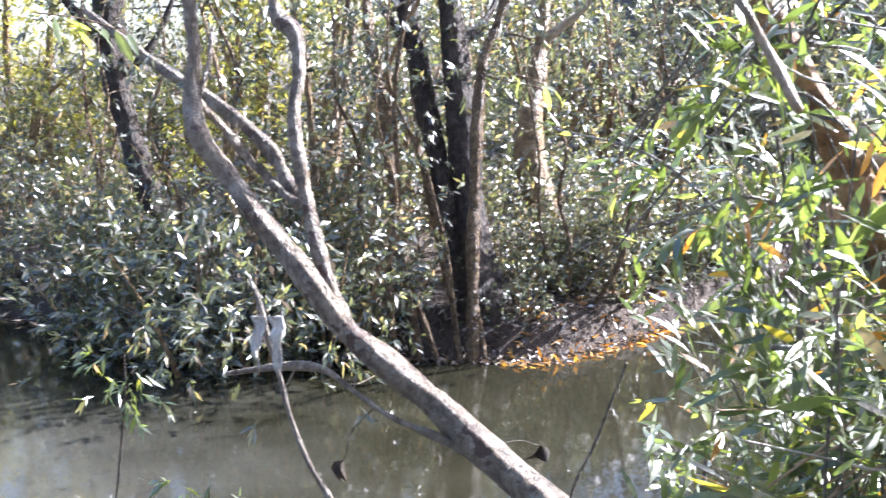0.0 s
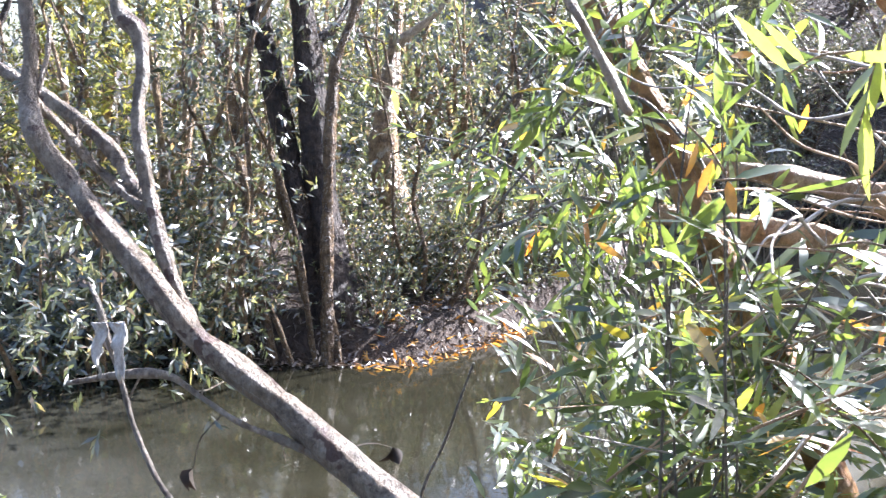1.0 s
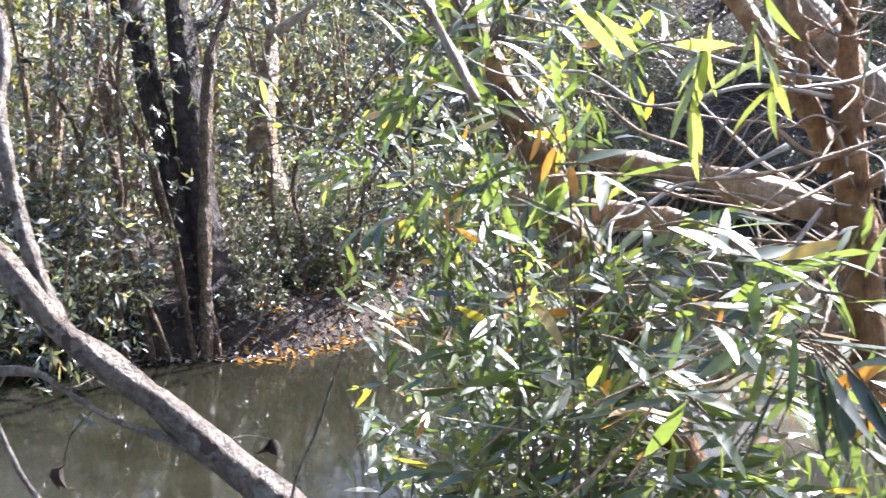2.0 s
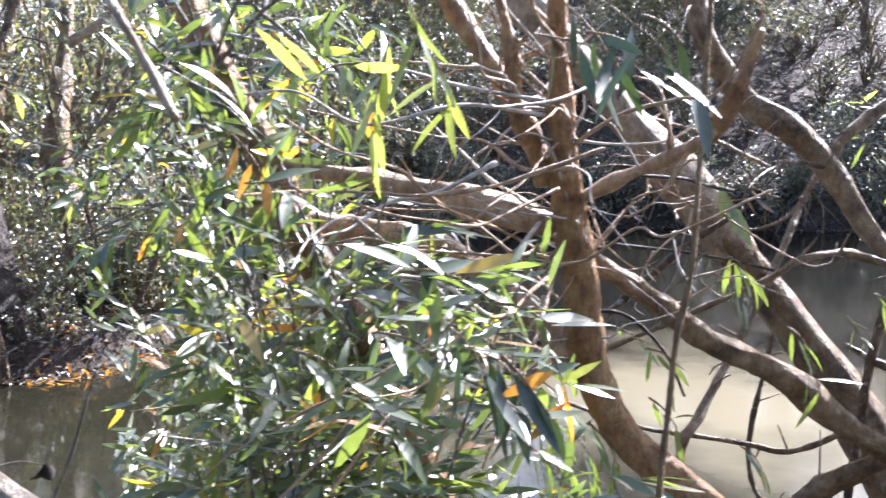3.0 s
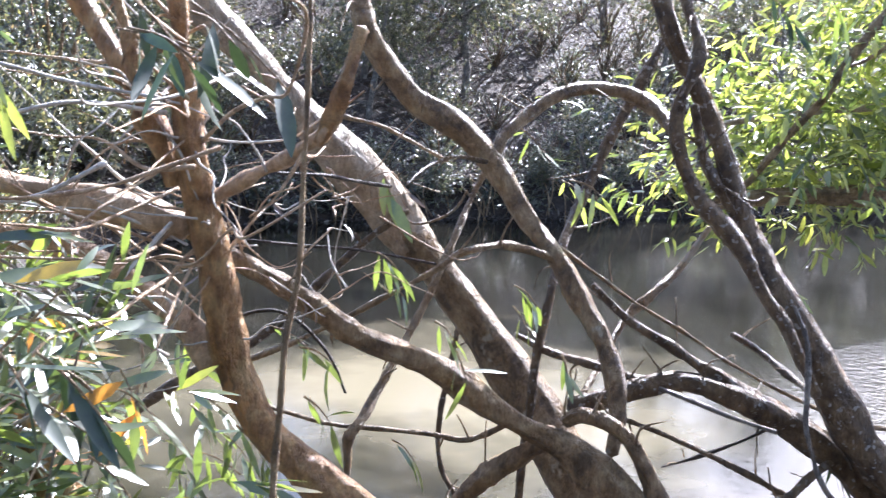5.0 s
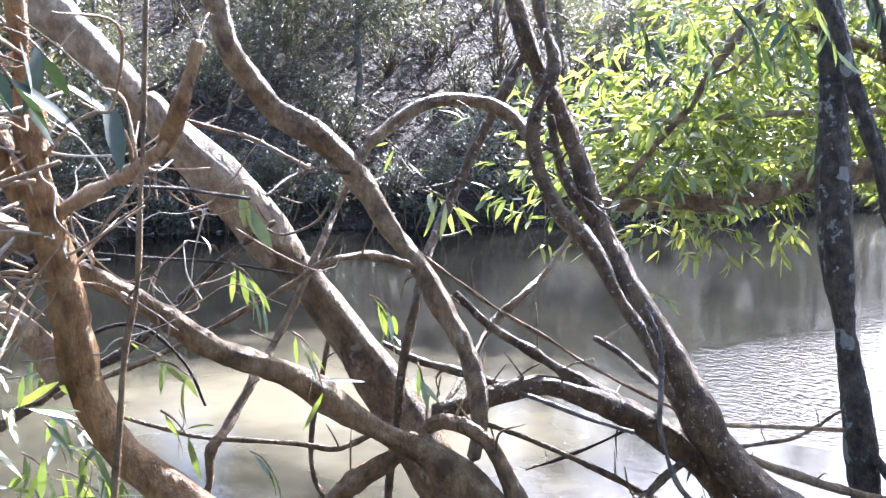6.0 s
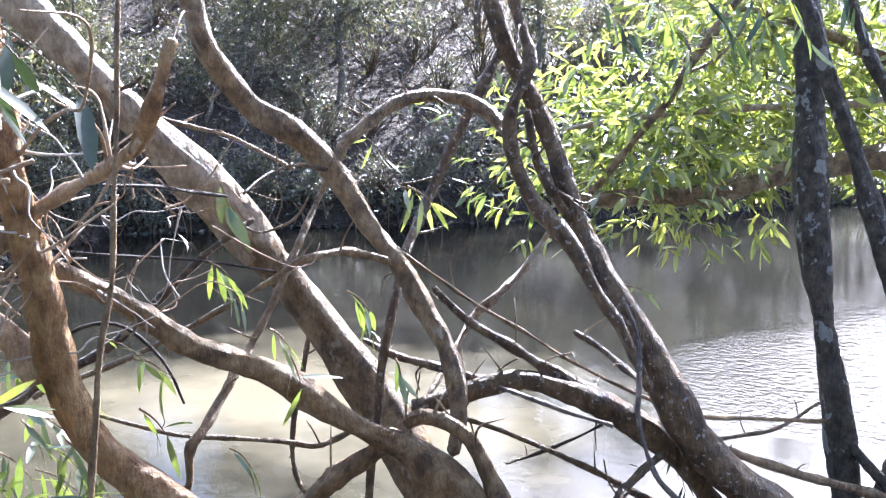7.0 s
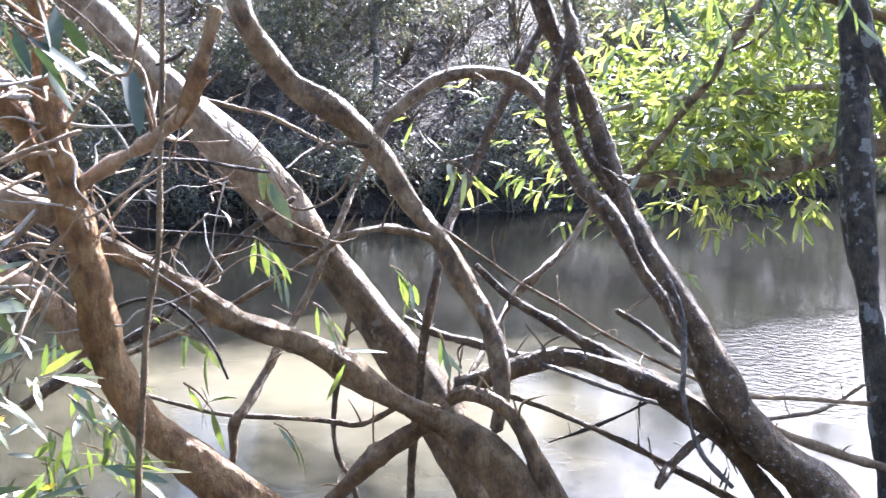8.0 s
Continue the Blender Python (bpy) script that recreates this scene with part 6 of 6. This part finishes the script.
for x, inland, size in [(rng.uniform(4.5, 30), rng.uniform(0.2, 14), rng.uniform(0.5, 1.1)) for k in range(66)]:
    stand(bank_shrubs[int(rng.integers(3))], x, float(np.interp(x, SHORE_X, SHORE_Y)) + inland, size, rng.uniform(-55, 55))
for x, inland, size in [(rng.uniform(4.5, 30), rng.uniform(0.2, 11), rng.uniform(0.6, 1.1)) for k in range(120)]:
    stand(twiggy[int(rng.integers(2))], x, float(np.interp(x, SHORE_X, SHORE_Y)) + inland, size, rng.uniform(0, 360))
for x, inland, size in [(rng.uniform(4, 44), rng.uniform(9, 20), rng.uniform(0.6, 0.9)) for k in range(30)]:
    stand(bank_trees[int(rng.integers(3))], x, float(np.interp(x, SHORE_X, SHORE_Y)) + inland, size, rng.uniform(0, 360), 0.1)
for x, inland, size in [(rng.uniform(5, 30), rng.uniform(4, 9), rng.uniform(0.6, 0.85)) for k in range(7)]:
    stand(bank_trees[int(rng.integers(3))], x, float(np.interp(x, SHORE_X, SHORE_Y)) + inland, size, rng.uniform(0, 360), 0.1)
for x, inland, size in [(rng.uniform(19, 36), rng.uniform(1.5, 6), rng.uniform(0.5, 0.7)) for k in range(14)] + [(rng.uniform(6, 14.5), rng.uniform(8, 12), rng.uniform(0.7, 0.85)) for k in range(8)]:
    stand(bank_trees[int(rng.integers(3))], x, float(np.interp(x, SHORE_X, SHORE_Y)) + inland, size, rng.uniform(0, 360), 0.1)
for x, inland, size in [(rng.uniform(4.2, 9.0), rng.uniform(0.4, 5.5), rng.uniform(0.9, 1.5)) for k in range(20)]:
    stand(bank_shrubs[int(rng.integers(3))], x, float(np.interp(x, SHORE_X, SHORE_Y)) + inland, size, rng.uniform(-55, 55))
# Trees added to cast shade over the steep bank, the dense-crowned ones last.
for x, inland, size in ((5.2, 3.0, 0.7), (7.4, 4.5, 0.75), (6.2, 6.5, 0.8), (9.5, 6.0, 0.7)):
    stand(bank_trees[int(rng.integers(3))], x, float(np.interp(x, SHORE_X, SHORE_Y)) + inland, size, rng.uniform(0, 360), 0.1)
for x, inland, size in ((7.0, 3.2, 0.6), (8.8, 2.6, 0.62), (11.6, 2.6, 0.7), (12.4, 4.6, 0.8), (14.0, 3.8, 0.85), (15.2, 6.0, 0.9), (18.2, 3.6, 0.8), (6.0, 5.4, 0.7), (8.0, 4.6, 0.65)):
    stand(shade_trees[int(rng.integers(2))], x, float(np.interp(x, SHORE_X, SHORE_Y)) + inland, size, rng.uniform(0, 360), 0.1)
# The models from which the copies were made are taken away again.
for model in (*low_shrubs, *bank_shrubs, *tall_shrubs, *bank_trees, *golden_trees, *shade_trees, *twiggy):
    for ob in (*model.children_recursive, model):
        bpy.data.objects.remove(ob)

# ---- roots and fallen branches along the steep bank ----
rng = np.random.default_rng(71)
chunks = []
for k in range(150):
    x = rng.uniform(4.2, 26)
    y = float(np.interp(x, SHORE_X, SHORE_Y))
    top = np.array((x, y + rng.uniform(0.25, 0.7), 0))
    top[2] = ground_z(top[0], top[1]) + 0.05
    low = np.array((x + rng.normal(0, 0.3), y - rng.uniform(0, 0.35), rng.uniform(-0.1, 0.15)))
    mid = (top + low) / 2 + (rng.normal(0, 0.08), -rng.uniform(0.05, 0.25), rng.uniform(0, 0.15))
    r = rng.uniform(0.006, 0.022)
    chunks.append(tube([(*top, r), (*mid, r * 0.9), (*low, r * 0.5)], 5, seed=k))
V, F = merged(chunks)
tagged(part("exposed_roots", V, F, bark_brown), "tangle of thin bare roots hanging down the dark bank", "roots", kind="stuff")
for k in range(26):
    x, inland = rng.uniform(4.5, 25), rng.uniform(0.2, 6)
    y = float(np.interp(x, SHORE_X, SHORE_Y)) + inland
    turn, n, r = rng.uniform(0, math.pi), rng.uniform(0.8, 2.4), rng.uniform(0.015, 0.045)
    points = []
    for u in (-0.5, -0.2, 0.15, 0.5):
        px, py = x + n * u * math.cos(turn) + rng.normal(0, 0.05), y + n * u * math.sin(turn) * 0.6
        points.append((px, py, ground_z(px, py) + r * 0.6, r * (0.9 - 0.9 * u)))
    fallen = thing("fallen_branch", points[0][:3], "grey dead branch lying on the leafy bank", "branch", "fallen branches on the bank")
    limb("stem", fallen, bark_grey, points)
    shoots(fallen, bark_grey, points, 3, 0.4, k)

# ---- litter ----


def litter(name, label, count, region, length, mat, seed):
    rng = np.random.default_rng(seed)
    x, inland = rng.uniform(region[0], region[1], count), region[2] + (region[3] - region[2]) * rng.uniform(0, 1, count) ** 1.6
    y = np.interp(x, SHORE_X, SHORE_Y) + inland
    P = np.array([(a, b, max(ground_z(a, b), 0.0) + 0.012) for a, b in zip(x, y)])
    D = rng.normal(0, 1, (count, 3)) * (1, 1, 0.3)
    V, F = leaves(P, D, rng.uniform(0.6, 1.3, count) * length, rng.uniform(0.6, 1.2, count) * length * 0.33, rng, 0.5, 0.5, False)
    return tagged(part(name, V, F, mat), label, "leaf litter", kind="stuff")


litter("leaf_litter", "orange and brown dead leaves on the low bank", 9000, (-8, 4.5, -0.15, 6), 0.09, leaf_dead, 31)
# Orange leaves added in place of the sunlit mud and its orange reflection.
litter("leaf_litter", "bright orange leaves standing in for sunlit mud at the water edge", 240, (0.5, 2.3, -0.25, 0.7), 0.11, leaf_orange, 33)
litter("leaf_litter", "pale and brown wet leaves on the mud edge", 900, (0.2, 2.6, -0.12, 1.1), 0.085, leaf_dead, 34)
litter("leaf_litter", "brown and grey dead leaves on the steep bank", 30000, (4.0, 28, 0.0, 11), 0.14, leaf_dead, 32)

# ---- small things by the leaning tree ----
rng = np.random.default_rng(51)
strip = thing("bark_strip", (-0.69, 4.27, 1.34), "pale papery bark strip caught on a bare stick", "bark strip")
for k, (dx, width, drop) in enumerate(((-0.035, 0.05, 0.22), (0.03, 0.06, 0.26))):
    V = [(dx + width * (u - 0.5) * (1.1 - 0.8 * v + 0.5 * noise.noise((k * 7.0, v * 5, 1.0))) + 0.05 * noise.noise((k * 3.0, v * 2.5, 4.0)) + 0.02 * v * (k - 0.5), 0.035 * noise.noise((u * 3 + k, v * 4, 2.0)) - 0.012 + side * 0.003, 0.06 - drop * v * (0.75 + 0.5 * abs(u - 0.4)) + 0.03 * noise.noise((u * 4, v * 3, k + 5.0)))
         for side in (0, 1) for v in np.linspace(0, 1, 9) for u in np.linspace(0, 1, 5)]
    F = [(j * 5 + i, j * 5 + i + 1, (j + 1) * 5 + i + 1, (j + 1) * 5 + i) for j in range(8) for i in range(4)]
    F += [tuple(q + 45 for q in reversed(f)) for f in F]
    ring = [i for i in range(5)] + [j * 5 + 4 for j in range(1, 9)] + [40 + i for i in range(3, -1, -1)] + [j * 5 for j in range(7, 0, -1)]
    F += [(ring[i], ring[i - 1], ring[i - 1] + 45, ring[i] + 45) for i in range(len(ring))]
    part("strip", V, F, papery, strip)


def hanging_leaf(label, stem, length, width, seed):
    """A withered leaf at the end of a thin drooping stem."""
    rng = np.random.default_rng(seed)
    ob = thing("withered_leaf", stem[0], label, "dead leaf", "withered leaves over the water")
    stalk = limb("stalk", ob, bark_dark, [(*p, 0.004 - 0.0008 * i) for i, p in enumerate(stem)])
    tip = np.array(stem[-1])
    for k in range(2):
        V, F = leaves(tip[None], np.array([(rng.normal(0, 0.5), rng.normal(0, 0.3), -1.0)]), np.array([length]), np.array([width]), rng, 0.9, 0.9)
        part("blade", V - np.array(stem[0]), F, leaf_withered, stalk)


hanging_leaf("dark curled dead leaf hanging low over the water", [(0.12, 4.77, 0.67), (0.35, 5.15, 0.60), (0.49, 5.44, 0.48)], 0.09, 0.075, 61)
hanging_leaf("dark withered leaf hanging from a thin branch", [(-0.30, 4.86, 0.86), (-0.42, 5.0, 0.70), (-0.47, 5.1, 0.52)], 0.10, 0.08, 62)
